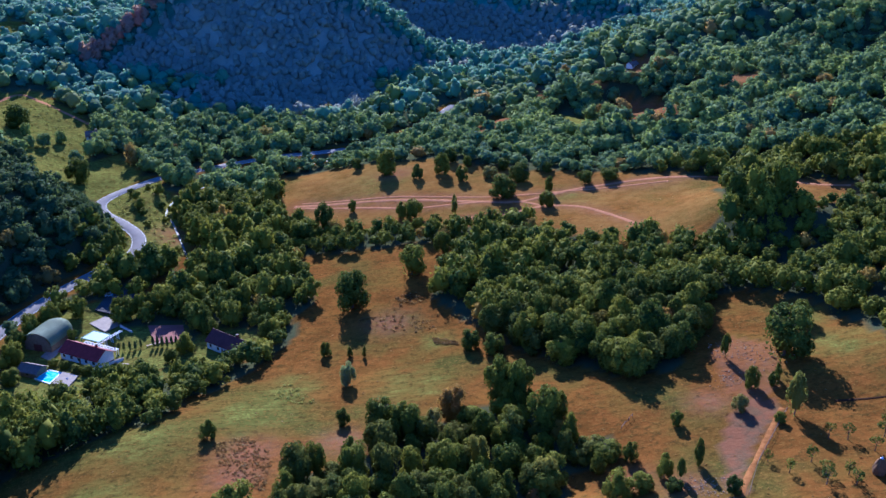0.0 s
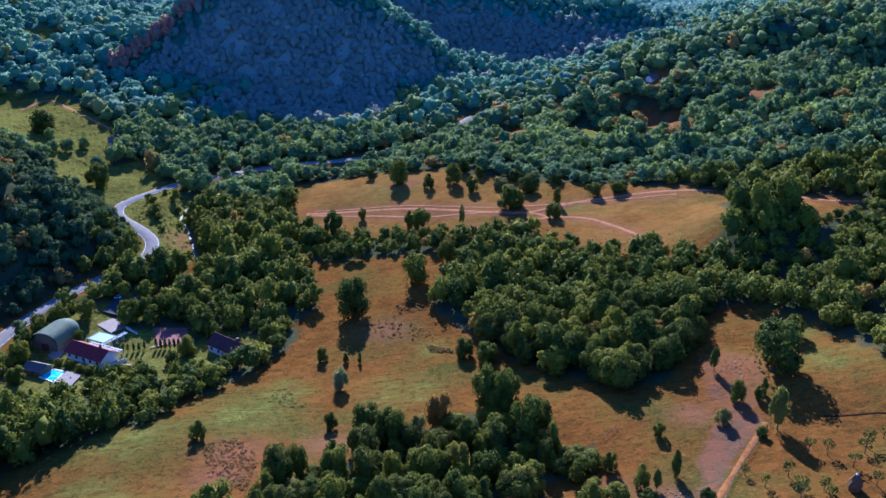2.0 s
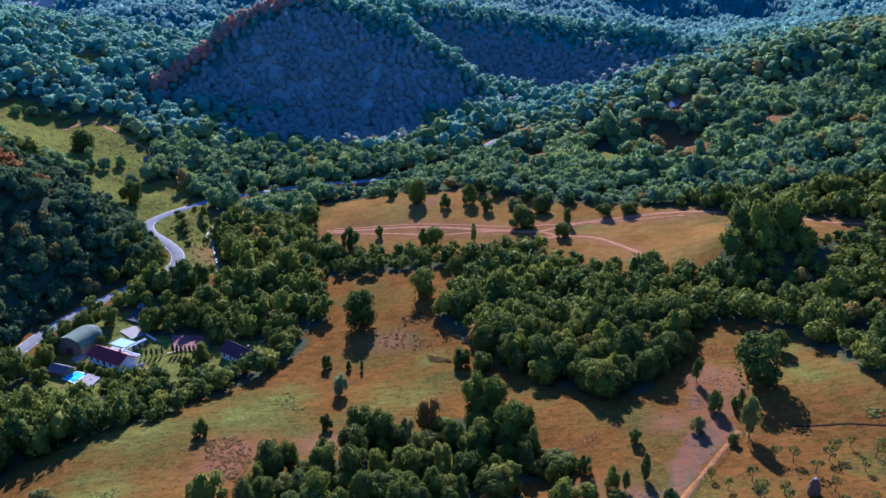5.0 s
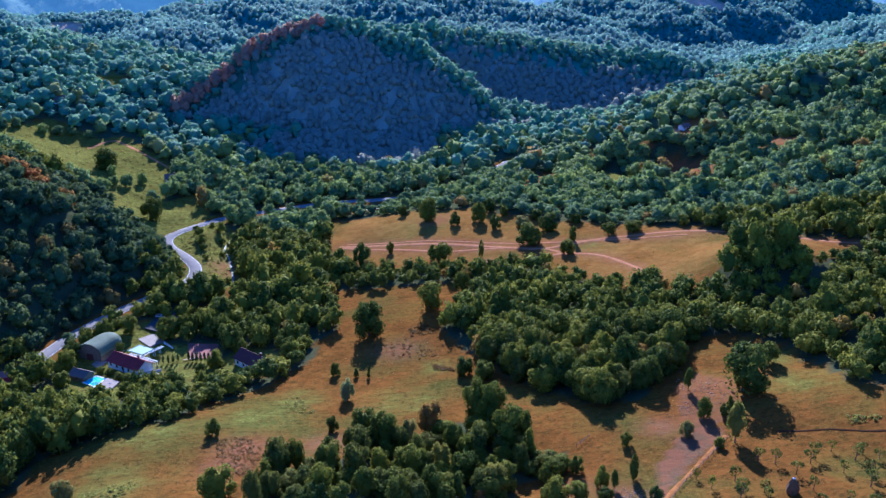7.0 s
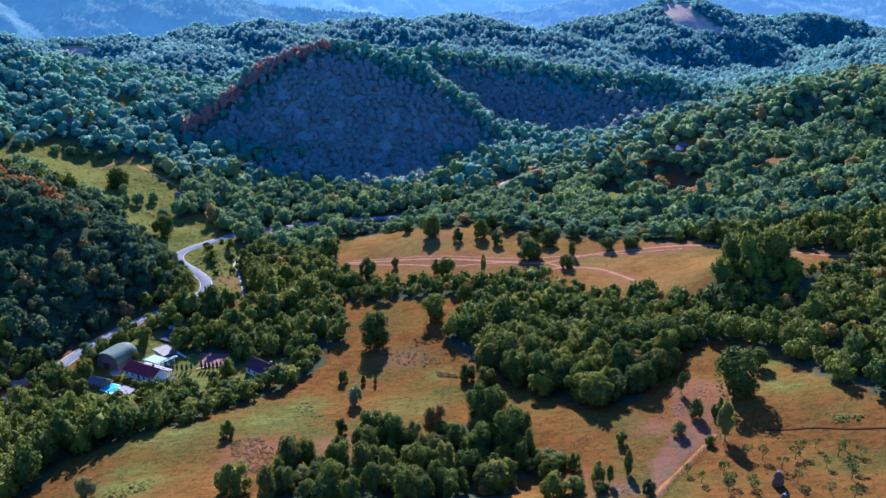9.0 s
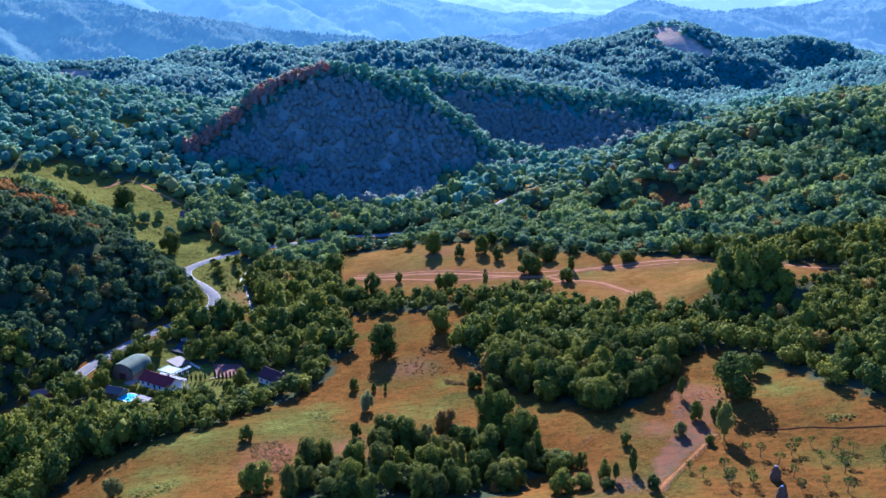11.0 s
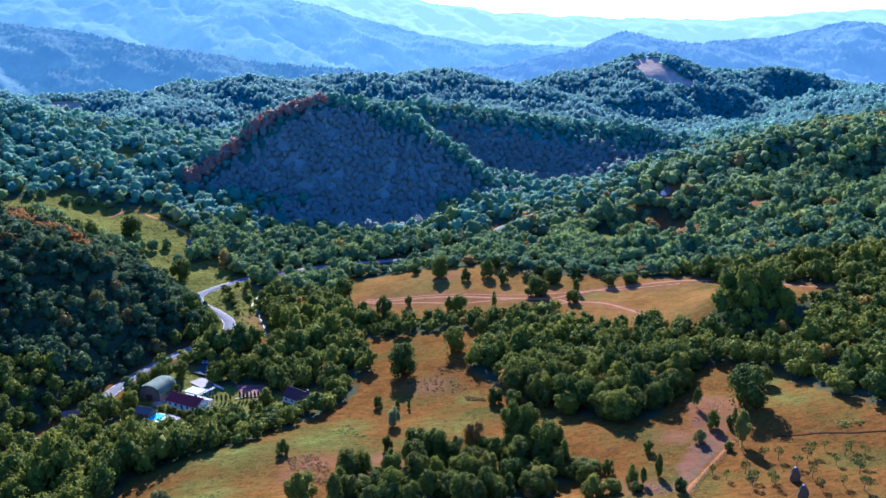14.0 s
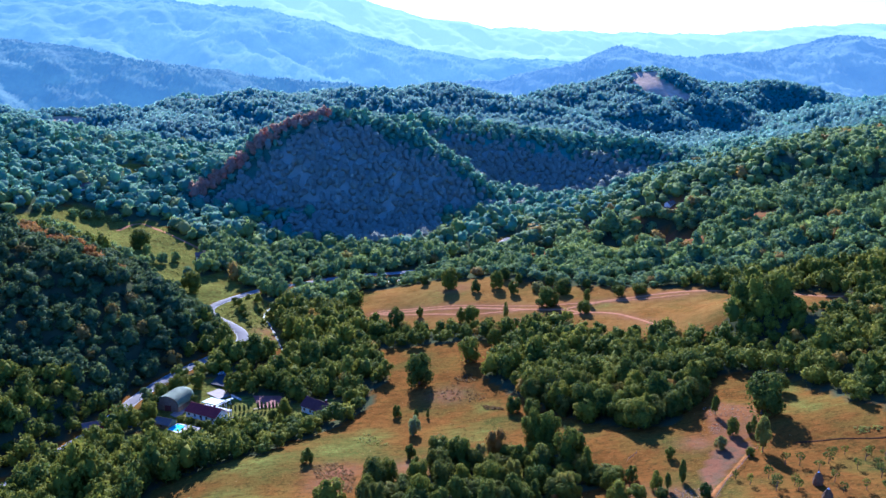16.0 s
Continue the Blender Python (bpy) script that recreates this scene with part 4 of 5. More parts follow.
def house(name, x, y, turn, long, deep, wall_h, roof_h, roof_look, label, windows=4, chimney=True, wall_look=None, z=None):
    """A gabled house, its long side along its own x, the side with windows to the south."""
    base = new(name)
    base.location, base.rotation_euler.z = (x, y, float(ground(x, y)) if z is None else z), radians(turn)
    wall_look = wall_look or WHITEWASH
    gable = [(-deep / 2, -0.5), (deep / 2, -0.5), (deep / 2, wall_h), (0, wall_h + roof_h - 0.15), (-deep / 2, wall_h)]
    bm = prism(gable, -long / 2, long / 2)
    bmesh.ops.rotate(bm, verts=bm.verts, matrix=Matrix.Rotation(radians(90), 3, "Z"))
    wall = part("wall", bm, wall_look, base)
    over, thick = 0.55, 0.22
    for s in (-1, 1):
        slope = roof_h / (deep / 2)
        outer = deep / 2 + over
        outline = [(0, wall_h + roof_h), (0, wall_h + roof_h + thick), (s * outer, wall_h + roof_h - slope * outer + thick), (s * outer, wall_h + roof_h - slope * outer)]
        bm = prism(outline, -long / 2 - over, long / 2 + over)
        bmesh.ops.rotate(bm, verts=bm.verts, matrix=Matrix.Rotation(radians(90), 3, "Z"))
        part("roof", bm, roof_look, base)
    bm = rod(bmesh.new(), (-long / 2 - over, 0, wall_h + roof_h + thick), (long / 2 + over, 0, wall_h + roof_h + thick), 0.16, 8)
    part("ridge_cap", bm, roof_look, base)
    if chimney:
        stack = part("chimney", block(long * 0.22, long * 0.22 + 0.7, 0.5, 1.2, wall_h + roof_h * 0.5, wall_h + roof_h + 0.9), RED_TILE, base)
        part("cap", block(long * 0.22 - 0.1, long * 0.22 + 0.8, 0.4, 1.3, wall_h + roof_h + 0.9, wall_h + roof_h + 1.02), GREY_ROOF, stack)
    for k in range(windows):
        wx = -long / 2 + long * (k + 0.5) / windows
        for side in (-1, 1):
            wy = side * deep / 2
            y0, y1 = sorted((wy - side * 0.1, wy + side * 0.05))
            frame_ob = part("window", block(wx - 0.6, wx + 0.6, y0, y1, 1.0, 2.2), OLD_WOOD, base)
            y0, y1 = sorted((wy - side * 0.05, wy + side * 0.07))
            part("pane", block(wx - 0.5, wx - 0.03, y0, y1, 1.08, 2.12), WINDOW_DARK, frame_ob)
            part("pane", block(wx + 0.03, wx + 0.5, y0, y1, 1.08, 2.12), WINDOW_DARK, frame_ob)
    y0, y1 = sorted((-deep / 2 + 0.1, -deep / 2 - 0.06))
    part("door", block(long * 0.02 - 0.5, long * 0.02 + 0.5, y0, y1, 0, 2.1), OLD_WOOD, base)
    return tagged(base, label, "house")


def barrel_hall(x, y, turn, long, wide, wall_h, rise):
    """A hall with an arched metal roof whose far end is rounded."""
    base = new("barn")
    base.location, base.rotation_euler.z = (x, y, float(ground(x, y))), radians(turn)
    part("wall", block(-wide / 2, wide / 2, -long / 2, long / 2 - wide * 0.3, -0.5, wall_h), OLD_WOOD, base)
    bm = bmesh.new()
    n, m = 18, 16
    rows = []
    for i in range(n + 1):
        t = i / n
        yy = -long / 2 - 0.5 + t * (long + 0.5)
        end = max(0.0, (yy - (long / 2 - wide * 0.55)) / (wide * 0.55))
        r = math.sqrt(max(0.0, 1 - min(1, end) ** 2))
        rows.append([bm.verts.new((-(wide / 2 + 0.4) * r * math.cos(math.pi * j / m), yy, wall_h - 0.3 + rise * (0.25 + 0.75 * r) * math.sin(math.pi * j / m) ** 0.8 * (r > 0.02)))
                     for j in range(m + 1)])
    for a, b in zip(rows, rows[1:]):
        for j in range(m):
            bm.faces.new((a[j], a[j + 1], b[j + 1], b[j]))
    bmesh.ops.solidify(bm, geom=bm.faces[:], thickness=0.15)
    part("roof", bm, GREEN_METAL, base)
    part("gable", prism([(-wide / 2, wall_h - 0.4), (wide / 2, wall_h - 0.4), (wide * 0.3, wall_h + rise * 0.65), (0, wall_h + rise * 0.9), (-wide * 0.3, wall_h + rise * 0.65)],
                        -long / 2 - 0.1, -long / 2 + 0.1), OLD_WOOD, base)
    part("door", block(-1.6, 1.6, -long / 2 - 0.2, -long / 2 - 0.02, 0, 2.8), BROWN_TILE, base)
    return tagged(base, "hall with a grey-green arched metal roof", "barn")


def slab(name, corners, thick, material, label, category, lift=0.05, kind=""):
    """A flat paved area on the ground."""
    bm = bmesh.new()
    z = max(float(ground(px, py)) for px, py in corners) + lift
    top = [bm.verts.new((px, py, z)) for px, py in corners]
    low = [bm.verts.new((px, py, z - thick)) for px, py in corners]
    bm.faces.new(top)
    bm.faces.new(low[::-1])
    for k in range(len(top)):
        j = (k + 1) % len(top)
        bm.faces.new((top[k], low[k], low[j], top[j]))
    me = bpy.data.meshes.new(name)
    bmesh.ops.recalc_face_normals(bm, faces=bm.faces)
    bm.to_mesh(me)
    bm.free()
    me.materials.append(material)
    return tagged(new(name, me), label, category, kind=kind)


def car(x, y, turn, paint, label):
    base = new("car")
    base.location, base.rotation_euler.z = (x, y, float(ground(x, y)) + 0.02), radians(turn)
    body = prism([(-2.1, 0.35), (2.1, 0.35), (2.15, 0.75), (1.3, 0.95), (0.6, 1.45), (-1.3, 1.48), (-2.0, 1.0), (-2.15, 0.7)], -0.85, 0.85)
    part("body", body, paint, base)
    part("windscreen", prism([(0.68, 1.42), (1.28, 0.98), (1.32, 1.0), (0.72, 1.45)], -0.7, 0.7), WINDOW_DARK, base)
    for s in (-1, 1):
        y0, y1 = sorted((s * 0.84, s * 0.87))
        part("side_window", block(-1.4, 0.55, y0, y1, 1.0, 1.36), WINDOW_DARK, base)
        for wx in (-1.3, 1.3):
            wheel = part("wheel", rod(bmesh.new(), (wx, s * 0.68, 0.32), (wx, s * 0.9, 0.32), 0.32, 14), RUBBER, base)
            part("rim", rod(bmesh.new(), (wx, s * 0.88, 0.32), (wx, s * 0.92, 0.32), 0.19, 10), GREY_ROOF, wheel)
    return tagged(base, label, "car")


# ---- the guesthouse and its garden ----
house("house", -93.2, 313.5, -32, 17.5, 8, 3.0, 2.4, RED_TILE, "long white house with a dark red tiled roof", 5)
house("house", -42.3, 311.0, -42, 15.5, 7.5, 3.2, 2.8, BROWN_TILE, "white house with a dark brown tiled roof", 4)
house("shed", -109.5, 303.8, -24, 7.5, 5.5, 2.3, 1.5, GREY_ROOF, "wooden shed with a grey roof", 1, False, OLD_WOOD)
barrel_hall(-109.5, 329.5, -20, 17, 11, 3.0, 4.6)
house("shed", -132.4, 307.2, 10, 6, 5, 2.3, 1.6, RED_TILE, "small shed with a rusty red roof among trees", 1, False, OLD_WOOD)
house("shed", -136.6, 298.4, 28, 7, 5, 2.3, 1.6, RED_TILE, "small shed with a faded red roof beside the road", 1, False, OLD_WOOD)
house("shed", -141.5, 303.5, 28, 7, 4.5, 2.4, 1.4, GREY_ROOF, "small shed with a pale grey roof beside the road", 1, False, WHITEWASH)
house("house", 211.5, 676, 20, 7, 5.5, 2.4, 1.8, GREY_ROOF, "small white house in a far clearing", 3)
house("house", 222, 684, 35, 8, 5.5, 2.4, 1.8, GREY_ROOF, "small white house at the edge of far woods", 3)
house("house", -153, 597, 15, 8, 6, 2.8, 2.2, GREY_ROOF, "small pale house beside far fields", 2)
house("house", -280, 737, 25, 9, 7, 3, 2.4, GREY_ROOF, "small white house among far trees", 2)


def pool(corners, label):
    base = new("swimming_pool")
    cx, cy = np.mean(corners, axis=0)
    z = max(float(ground(px, py)) for px, py in corners)
    base.location = (cx, cy, z)
    loc = [(px - cx, py - cy) for px, py in corners]
    bm = bmesh.new()
    inner, outer = [(px * 0.86, py * 0.86) for px, py in loc], loc
    n = len(loc)
    a = [bm.verts.new((*p, 0.22)) for p in outer]
    b = [bm.verts.new((*p, 0.22)) for p in inner]
    c = [bm.verts.new((*p, -0.6)) for p in outer]
    d = [bm.verts.new((*p, -0.3)) for p in inner]
    for k in range(n):
        j = (k + 1) % n
        bm.faces.new((a[k], a[j], b[j], b[k]))
        bm.faces.new((a[k], c[k], c[j], a[j]))
        bm.faces.new((b[k], b[j], d[j], d[k]))
    part("coping", bm, WHITE_PAINT, base)
    bm = bmesh.new()
    bm.faces.new([bm.verts.new((*p, 0.1)) for p in inner])
    part("water", bm, POOL_WATER, base, "bright turquoise pool water")
    return tagged(base, label, "pool")


def pool_look():
    m = Look("pool_water", 0.08, 0.0, 0.5)
    m.paint(m.mix(m.span(m.noise(1.2), 0.4, 0.65), (0.10, 0.52, 0.72), (0.30, 0.72, 0.86)))
    m.bump(m.noise(0.5, 3), 0.3, 0.05)
    return m.mat


POOL_WATER = pool_look()
pool([(-108, 299.5), (-104.5, 305.5), (-99.5, 303), (-101.5, 295)], "small swimming pool with white edges and turquoise water")
slab("terrace", [(-101, 295), (-99, 302.5), (-93, 299), (-94.5, 291.5)], 0.5, PAVING, "pale paved terrace beside the pool", "terrace", 0.12)
slab("terrace", [(-99, 342), (-94, 348), (-86.5, 340), (-91.5, 334)], 0.4, PAVING, "sunlit pale paved courtyard", "terrace", 0.08)
slab("driveway", [(-110.5, 317), (-108, 327), (-104.5, 333), (-101, 331), (-104, 325), (-106, 312.5)], 0.4, PAVING, "pale paved drive between the buildings", "driveway", 0.07)
slab("car_park", [(-99, 352), (-97, 368), (-85, 372), (-80, 356), (-90, 347)], 0.4, plain("dark_asphalt", (0.07, 0.07, 0.075), 2.0, 0.25, 0.9, 0.0, 0.1), "dark asphalt car park", "car park", 0.06)
slab("clay_court", [(-76, 337), (-62.5, 336), (-59.5, 322), (-71, 321.5)], 0.3, CLAY, "reddish clay sports court", "court", 0.06)


def pavilion(x, y, turn, w, d):
    """A garden shelter: posts, green frame and a pale blue flat roof."""
    base = new("pavilion")
    base.location, base.rotation_euler.z = (x, y, float(ground(x, y))), radians(turn)
    for sx in (-1, 1):
        for sy in (-1, 1):
            part("post", block(sx * w / 2 - 0.1, sx * w / 2 + 0.1, sy * d / 2 - 0.1, sy * d / 2 + 0.1, -0.3, 2.6), GREEN_PAINT, base)
    for s in (-1, 1):
        part("beam", block(-w / 2 - 0.3, w / 2 + 0.3, s * d / 2 - 0.15, s * d / 2 + 0.15, 2.6, 2.9), GREEN_PAINT, base)
        part("beam", block(s * w / 2 - 0.15, s * w / 2 + 0.15, -d / 2 - 0.3, d / 2 + 0.3, 2.602, 2.902), GREEN_PAINT, base)
    part("roof", block(-w / 2 + 0.3, w / 2 - 0.3, -d / 2 + 0.3, d / 2 - 0.3, 2.7, 2.85), plain("pale_blue_sheet", (0.22, 0.36, 0.4), 2.0, 0.1, 0.5), base, "pale blue sheet roof")
    return tagged(base, "garden shelter with a green frame and pale blue roof", "pavilion")


pavilion(-92.5, 325.5, -30, 8.5, 6.5)


def pergola(ax, ay, bx, by, wide):
    base = new("pergola")
    base.location = (ax, ay, float(ground(ax, ay)))
    length, turn = math.hypot(bx - ax, by - ay), math.atan2(by - ay, bx - ax)
    base.rotation_euler.z = turn
    for k in range(int(length / 3) + 1):
        for s in (0, wide):
            part("post", block(k * 3 - 0.08, k * 3 + 0.08, s - 0.08, s + 0.08, -0.3, 2.5), WHITE_PAINT, base)
    for s in (0, wide):
        part("beam", block(-0.3, length + 0.3, s - 0.15, s + 0.15, 2.5, 2.75), WHITE_PAINT, base)
    for k in range(int(length / 1.5) + 1):
        part("rafter", block(k * 1.5 - 0.06, k * 1.5 + 0.06, -0.3, wide + 0.3, 2.75, 2.9), WHITE_PAINT, base)
    return tagged(base, "white painted garden pergola", "pergola")


pergola(-96, 321, -83, 313.5, 1.2)
pergola(-91.5, 317.5, -84, 329, 1.0)


def garden_wall(ax, ay, bx, by, high=1.2):
    base = new("garden_wall")
    base.location = (ax, ay, float(ground(ax, ay)))
    base.rotation_euler.z = math.atan2(by - ay, bx - ax)
    n = math.hypot(bx - ax, by - ay)
    part("wall", block(0, n, -0.15, 0.15, -0.5, high), WHITEWASH, base)
    part("coping", block(-0.05, n + 0.05, -0.22, 0.22, high, high + 0.08), PAVING, base)
    return tagged(base, "low white garden wall", "wall")


garden_wall(-89, 304.5, -80, 310.5)
garden_wall(-86.5, 338, -81, 332)
for bx, by, turn in ((-82.3, 308.3, -10), (-79, 306.5, -10), (-71.9, 320.5, 25), (-69.5, 321.6, 25)):
    bench = new("bench")
    bench.location, bench.rotation_euler.z = (bx, by, float(ground(bx, by))), radians(turn)
    part("seat", block(-1.8, 1.8, -0.3, 0.3, 0.42, 0.5), PALE_WOOD, bench)
    for sx in (-1.4, 1.4):
        part("leg", block(sx - 0.08, sx + 0.08, -0.25, 0.25, -0.1, 0.42), PALE_WOOD, bench)
    tagged(bench, "long pale wooden bench on the lawn", "bench", "benches on the lawn")
for k, (sx, sy) in enumerate(((-97.5, 300.5), (-96.2, 299.6), (-94.8, 298.6), (-96.6, 296.5))):
    lounger = new("sun_lounger")
    lounger.location, lounger.rotation_euler.z = (sx, sy, float(ground(sx, sy)) + 0.3), radians(60)
    part("mattress", block(-0.95, 0.4, -0.33, 0.33, 0.3, 0.4), WHITE_PAINT, lounger)
    part("backrest", prism([(0.4, 0.3), (1.0, 0.75), (0.95, 0.83), (0.35, 0.4)], -0.33, 0.33), WHITE_PAINT, lounger)
    for lx in (-0.8, 0.7):
        part("leg", block(lx - 0.04, lx + 0.04, -0.3, 0.3, -0.2, 0.3), GREY_ROOF, lounger)
    tagged(lounger, "white sun lounger on the terrace", "lounger", "loungers by the pool")
for x, y, turn, paint, text in ((-95.9, 365.7, 20, CAR_WHITE, "white car parked on asphalt"), (-93, 365, 20, CAR_BLUE, "dark blue car parked on asphalt"),
                                (-85.5, 365.6, 15, CAR_WHITE, "white car parked under trees"), (-88.8, 421, 75, CAR_BLUE, "grey-blue car parked on grass by the road"),
                                (-123.9, 304.5, 60, CAR_BLUE, "blue car parked beside a shed")):
    car(x, y, turn, paint, text)
for k in range(9):
    plant(-71 + 1.75 * k, 319.3 - 0.35 * k, 4.6, 1.4, "slim", LEAF_DARK_SHADE, "narrow dark conifer in a garden row", "garden conifers")
for k in range(5):
    plant(-83 + 1.9 * k, 317.5 + 0.4 * k, 3.8, 1.3, "slim", LEAF_DARK_SHADE, "narrow dark conifer in a garden row", "garden conifers")
for x, y, h, w in ((-101.5, 327, 6, 4), (-104, 309.5, 3, 3.5), (-99.5, 307, 3.2, 3.5), (-95, 304, 3, 3.6), (-91, 301.5, 4, 4.5), (-117, 331, 9, 7), (-120, 322, 9, 7),
                   (-118, 312, 10, 7), (-113, 341, 10, 8), (-104, 347, 9, 7.5), (-120, 338, 9, 6), (-114, 296, 6, 7), (-58, 312, 8, 7), (-62, 304, 5, 5), (-51, 326, 8, 6),
                   (-30, 303, 6, 5), (-29, 314, 8, 6)):
    plant(x, y, h, w, "round", None, "leafy green garden tree near the houses", "garden trees")


# ---- hay, orchard, fences and small growth ----
def haystack(x, y, tall, wide):
    base = new("haystack")
    base.location = (x, y, float(ground(x, y)))
    bm = bmesh.new()
    rings = []
    profile = ((0.40, -0.05), (0.47, 0.1), (0.5, 0.3), (0.44, 0.55), (0.32, 0.76), (0.17, 0.92), (0.05, 1.0))
    for r, h in profile:
        ring = []
        for j in range(16):
            a = j * math.pi / 8
            q = r * wide * (1 + 0.07 * math.sin(3 * a + 5 * h) + 0.05 * math.sin(7 * a - 9 * h))
            ring.append(bm.verts.new((q * math.cos(a), q * math.sin(a), h * tall)))
        rings.append(ring)
    for a, b in zip(rings, rings[1:]):
        for j in range(16):
            bm.faces.new((a[j], a[(j + 1) % 16], b[(j + 1) % 16], b[j]))
    bm.faces.new(rings[-1])
    part("hay", bm, STRAW, base)
    part("pole", rod(bmesh.new(), (0, 0, 0), (0.05, 0, tall + 0.5), 0.07), OLD_WOOD, base)
    bm = bmesh.new()
    bmesh.ops.create_cone(bm, cap_ends=True, segments=12, radius1=wide * 0.12, radius2=0.05, depth=0.4, matrix=Matrix.Translation((0, 0, tall + 0.02)))
    part("cover", bm, WHITE_PAINT, base, "white sheet over the top")
    return tagged(base, "conical brown haystack with a white cap", "haystack", "haystacks")


haystack(122.5, 171.5, 4.4, 3.2)
haystack(119.5, 158.5, 4.2, 3.2)


def fruit_shape(r):
    """The sparse crown of a small fruit tree."""
    return crown_shape(r, 5, 160, 0.07, low=0.4, core=1)


SPARSE = [fruit_shape(rng) for k in range(4)]
for k, (v, f, n) in enumerate(SPARSE):
    SPARSE[k] = leaf_mesh("crown", v[60:], f[100:] - 60, LEAF_TREE if k == 1 else LEAF_OLIVE, None, n[60:])
THIN = [leaf_mesh("trunk", *trunk_shape(rng, 6, 6, 0.035, 0.35), BARK) for k in range(3)]
ORCHARD = [(102, 185), (104, 178), (124, 188), (127, 181), (133, 187), (139, 180), (145, 187), (111, 174), (116, 173), (141, 193), (128, 172), (145, 177),
           (151, 186), (111, 181), (135, 190), (148, 190), (142, 171), (115, 168), (109, 170), (127, 164), (134, 164), (157, 180), (120, 190), (154, 172), (138, 160)]
for k, (x, y) in enumerate(ORCHARD):
    base = new("fruit_tree")
    base.location, base.rotation_euler = (x, y, float(ground(x, y))), (rng.uniform(-0.1, 0.1), rng.uniform(-0.1, 0.1), rng.uniform(0, 6.28))
    h = rng.uniform(3.4, 5.2)
    for name, me in (("crown", SPARSE[k % 4]), ("trunk", THIN[k % 3])):
        ob = new(name, me)
        ob.parent, ob.scale = base, (h * 0.8, h * 0.8, h)
    tagged(base, "small thin-leaved fruit tree in dry grass", "tree", "orchard trees")


def fence(points, gap, high, label):
    base = new("fence")
    p = smooth_line(points, gap)
    base.location = (p[0][0], p[0][1], float(ground(*p[0])))
    o = Vector(base.location)
    tops = []
    for q in p:
        z = float(ground(*q))
        lean = rng.uniform(-0.08, 0.08, 2)
        a, b = Vector((q[0], q[1], z - 0.3)) - o, Vector((q[0] + lean[0], q[1] + lean[1], z + high)) - o
        part("post", rod(bmesh.new(), a, b, 0.07, 6), OLD_WOOD, base)
        tops.append(b)
    for drop in (0.1, 0.55):
        for a, b in zip(tops, tops[1:]):
            d = Vector((0, 0, drop))
            part("rail", rod(bmesh.new(), a - d, b - d, 0.045, 5), OLD_WOOD, base)
    return tagged(base, label, "fence")


fence([(91, 171), (99, 184), (106, 193), (114, 203), (119, 209)], 2.6, 1.2, "weathered wooden fence along the dirt track")
fence([(74, 214), (77, 217), (80, 220)], 2.2, 1.2, "short weathered wooden fence across the meadow")


def tussocks(name, label, corners_list, count, size, material):
    """Many small tufts of grass or weeds as one mesh."""
    verts, faces, tints, lean, n = [], [], [], [], 0
    while len(verts) < count:
        corners = corners_list[len(verts) % len(corners_list)]
        xs, ys = [c[0] for c in corners], [c[1] for c in corners]
        x, y = rng.uniform(min(xs), max(xs)), rng.uniform(min(ys), max(ys))
        if not inside(np.array(x), np.array(y), corners) or along(np.array(x), np.array(y), ROAD)[0] < 6:
            continue
        v, f, ways = TUFTS[int(rng.integers(len(TUFTS)))]
        w, h = size * rng.uniform(0.5, 1.4), size * rng.uniform(0.2, 0.5)
        g = float(ground(x, y))
        verts.append(v * (w, w, h) + (x, y, g))
        faces.append(f + n)
        tints.append(np.full(len(v), rng.uniform()))
        lean.append(ways)
        n += len(v)
    me = leaf_mesh(name, np.concatenate(verts), np.concatenate(faces), material, np.concatenate(tints), np.concatenate(lean))
    return tagged(new(name, me), label, "plants", kind="stuff")


TUFTS = [crown_shape(rng, 2, 30, 0.16, low=-0.1) for k in range(5)]
TUFTS = [(v[24:], f[40:] - 24, level(n[24:], 1.5)) for v, f, n in TUFTS]
DRY_LEAF = leaves("dry_weeds", (0.14, 0.085, 0.03), (0.3, 0.2, 0.07), (0.36, 0.27, 0.12), 0.15, 0.6)
WEED_LEAF = leaves("green_weeds", (0.22, 0.25, 0.05), (0.36, 0.36, 0.08), (0.3, 0.25, 0.08), 0.1, 0.6)
tussocks("dry_tussocks", "pale dry weeds in the meadow", [[(5, 318), (19, 323), (35, 305), (33, 297), (15, 306)], [(20, 333), (28, 335), (30, 326), (21, 324)],
                                                           [(30, 295), (38, 290), (39, 286), (31, 289)]], 260, 1.3, DRY_LEAF)
tussocks("green_weeds", "low green weeds in the meadow", [[(-24, 262), (-20, 273), (-11, 261), (-11, 254), (-21, 254)], [(151, 209), (160, 207), (159, 203), (151, 204)],
                                                          [(-70, 196), (-58, 204), (-52, 198), (-62, 190)]], 160, 1.3, WEED_LEAF)
tussocks("brown_weeds", "coarse brown weeds on the meadow", [[(-38, 228), (-29, 233), (-21, 219), (-22, 200), (-33, 209)]], 420, 0.9, DRY_LEAF)
tussocks("meadow_scrub", "scattered low tufts over the dry meadow", [OPEN["lower"], OPEN["upper"]], 1500, 0.7, DRY_LEAF)
tussocks("river_scrub", "green brush beside the stream", [OPEN["river_flat"], OPEN["field_high"], OPEN["field_high"]], 620, 2.4, WEED_LEAF)


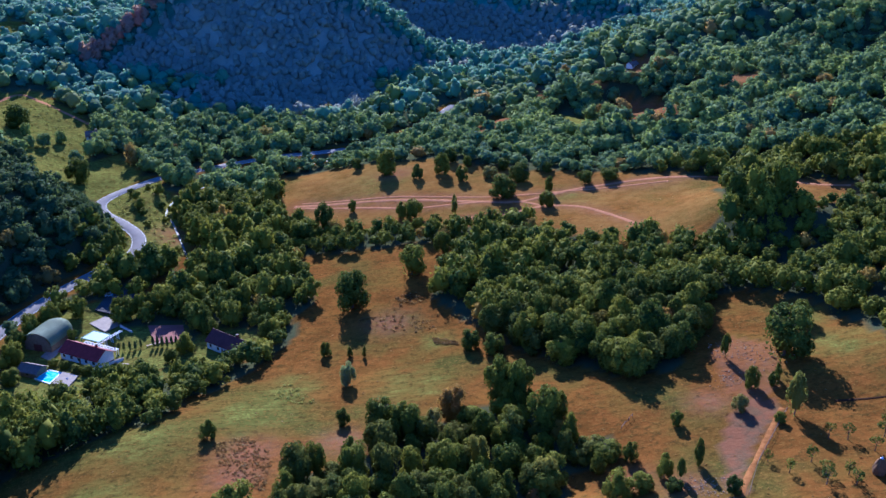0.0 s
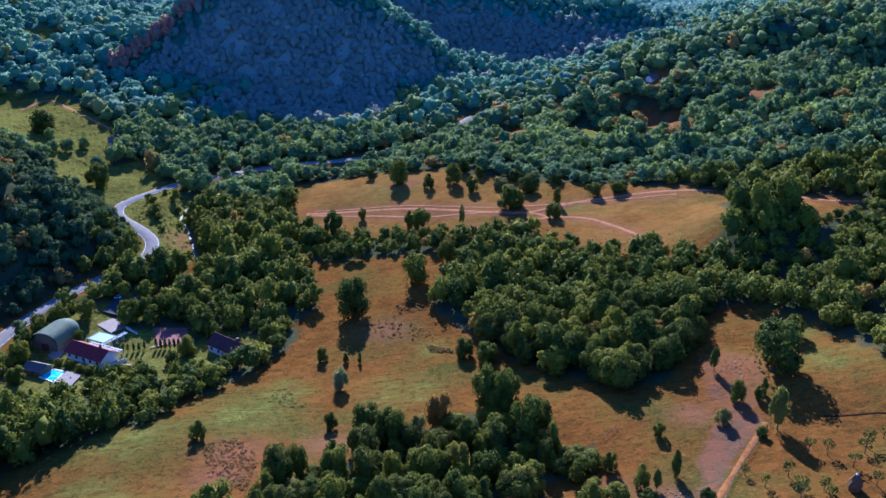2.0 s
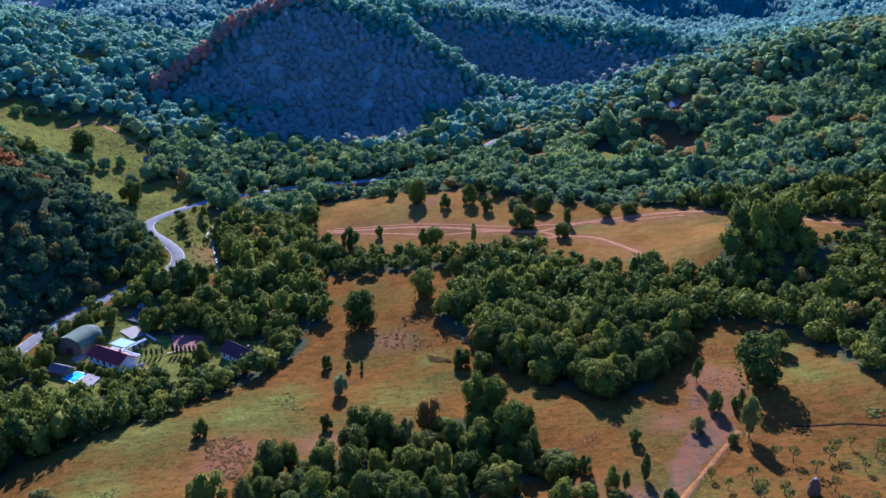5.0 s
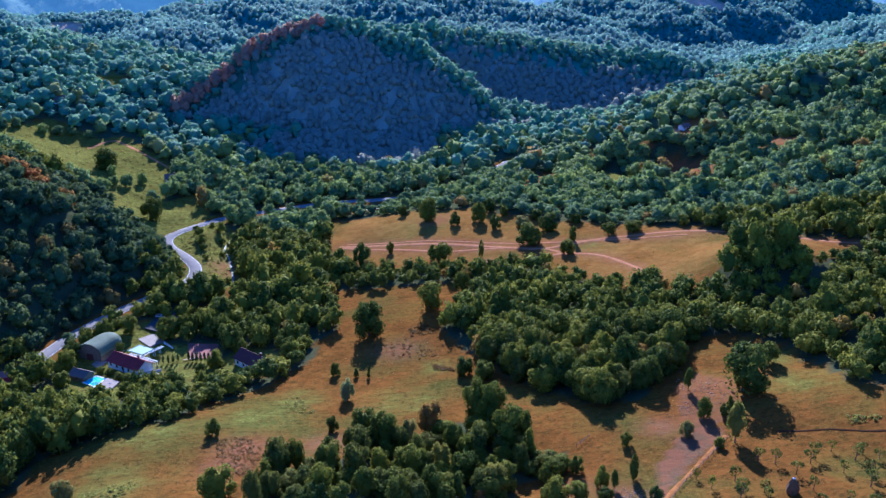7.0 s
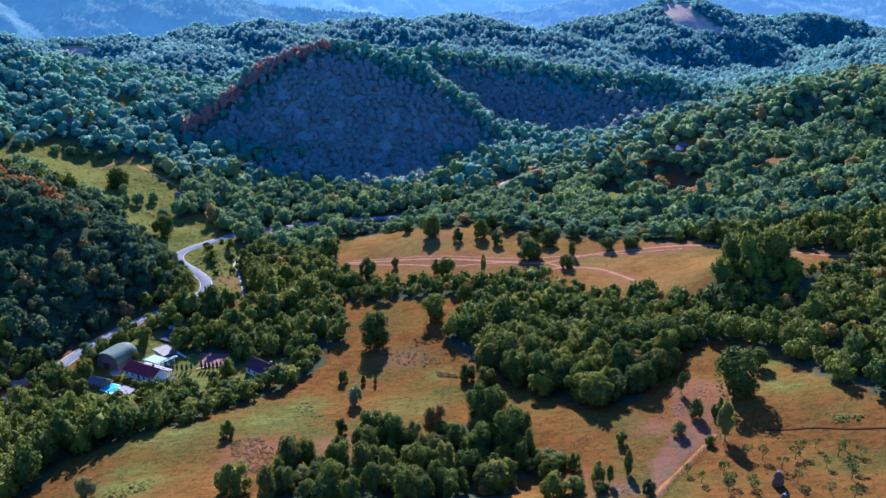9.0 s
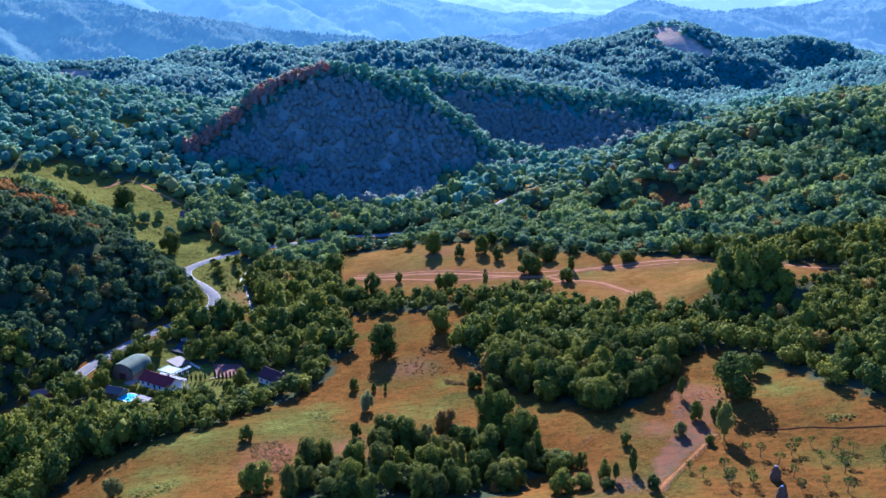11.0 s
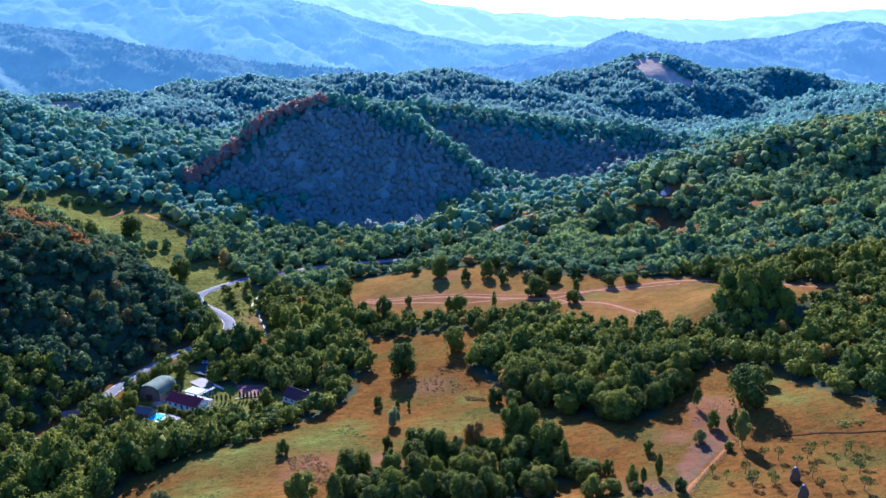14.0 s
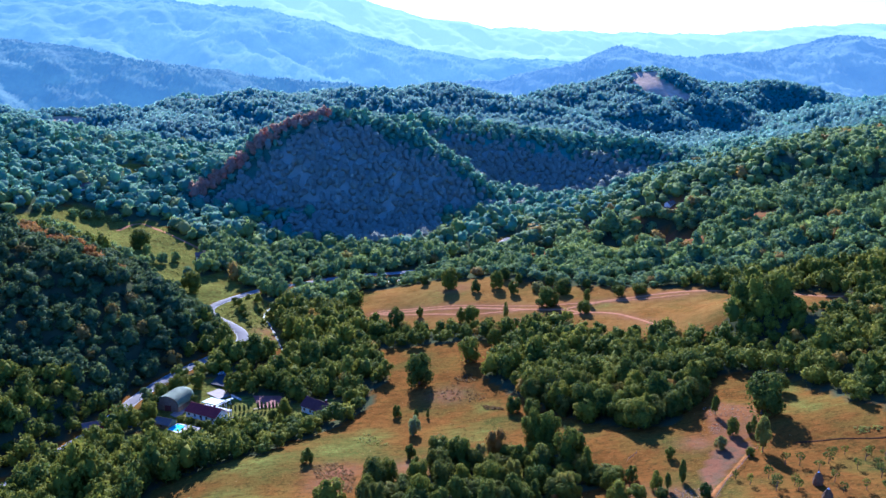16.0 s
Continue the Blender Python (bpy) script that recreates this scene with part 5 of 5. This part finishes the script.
def rubble(count, places):
    """Loose stones as one mesh."""
    verts, faces, n = [], [], 0
    bv, bf = BALLS[1]
    for k in range(count):
        cx, cy, r = places[k % len(places)]
        x, y = cx + rng.normal() * r * 0.5, cy + rng.normal() * r * 0.5
        s = rng.uniform(0.08, 0.3)
        verts.append(bv * rng.uniform(0.6, 1.3, (len(bv), 1)) * (s, s * rng.uniform(0.6, 1.2), s * 0.6) + (x, y, float(ground(x, y)) + s * 0.2))
        faces.append(bf + n)
        n += len(bv)
    me = leaf_mesh("stones", np.concatenate(verts), np.concatenate(faces), plain("stone", (0.30, 0.21, 0.12), 0.6, 0.3, 0.95))
    tagged(new("stones", me), "loose pale stones on bare ground", "stones", kind="stuff")


rubble(420, [(117, 246, 8), (122, 238, 8), (86, 177, 6), (83, 181, 4), (112, 228, 6)])

# ---- fields beyond the stream ----
for x, y, h, w in ((-104, 478, 5.5, 7), (-108, 490, 5, 6), (-101, 470, 4, 5), (-112, 500, 5, 7), (-98, 500, 6, 7), (-106, 512, 4, 5), (-96, 455, 3, 4), (-80, 462, 7, 7), (-76, 452, 8, 8), (-73, 440, 8, 8), (-71, 430, 7, 7)):
    plant(x, y, h, w, "bush", LEAF_NEAR, "leafy bush on the flat beside the stream", "bushes on the river flat", "bush")
for x, y in ((-272, 679), (-264, 687), (-255, 691), (-242, 692), (-291, 654), (-286, 666), (-181, 562), (-175, 570), (-169, 583), (-153, 551), (-189, 586)):
    plant(x, y, rng.uniform(6, 10), rng.uniform(6, 9), "round", LEAF_MID, "rounded green tree at the edge of a terraced field", "trees of the terraced field")
track([(-237, 666), (-221, 692), (-187, 651), (-161, 629), (-148, 610)], 1.8, TRACK_SOIL)
for k, p in enumerate(smooth_line(RIVER, 9.0)):
    if 400 < p[1] < 540 and k % 4:
        s = 3.2 if k % 2 else -3.0
        plant(p[0] + s, p[1], rng.uniform(2.5, 5), rng.uniform(3, 5), "bush", LEAF_NEAR, "leafy bush on the bank of the stream", "bushes along the stream", "bush")
for x, y in smooth_line([(-88, 344), (-80, 348), (-70, 348), (-61, 344), (-55, 335), (-53, 326)], 4.0):
    plant(x, y, rng.uniform(9, 11.5), rng.uniform(6, 8), "round", LEAF_TREE, "dark clipped tree of a tall garden hedge", "tall garden hedge")
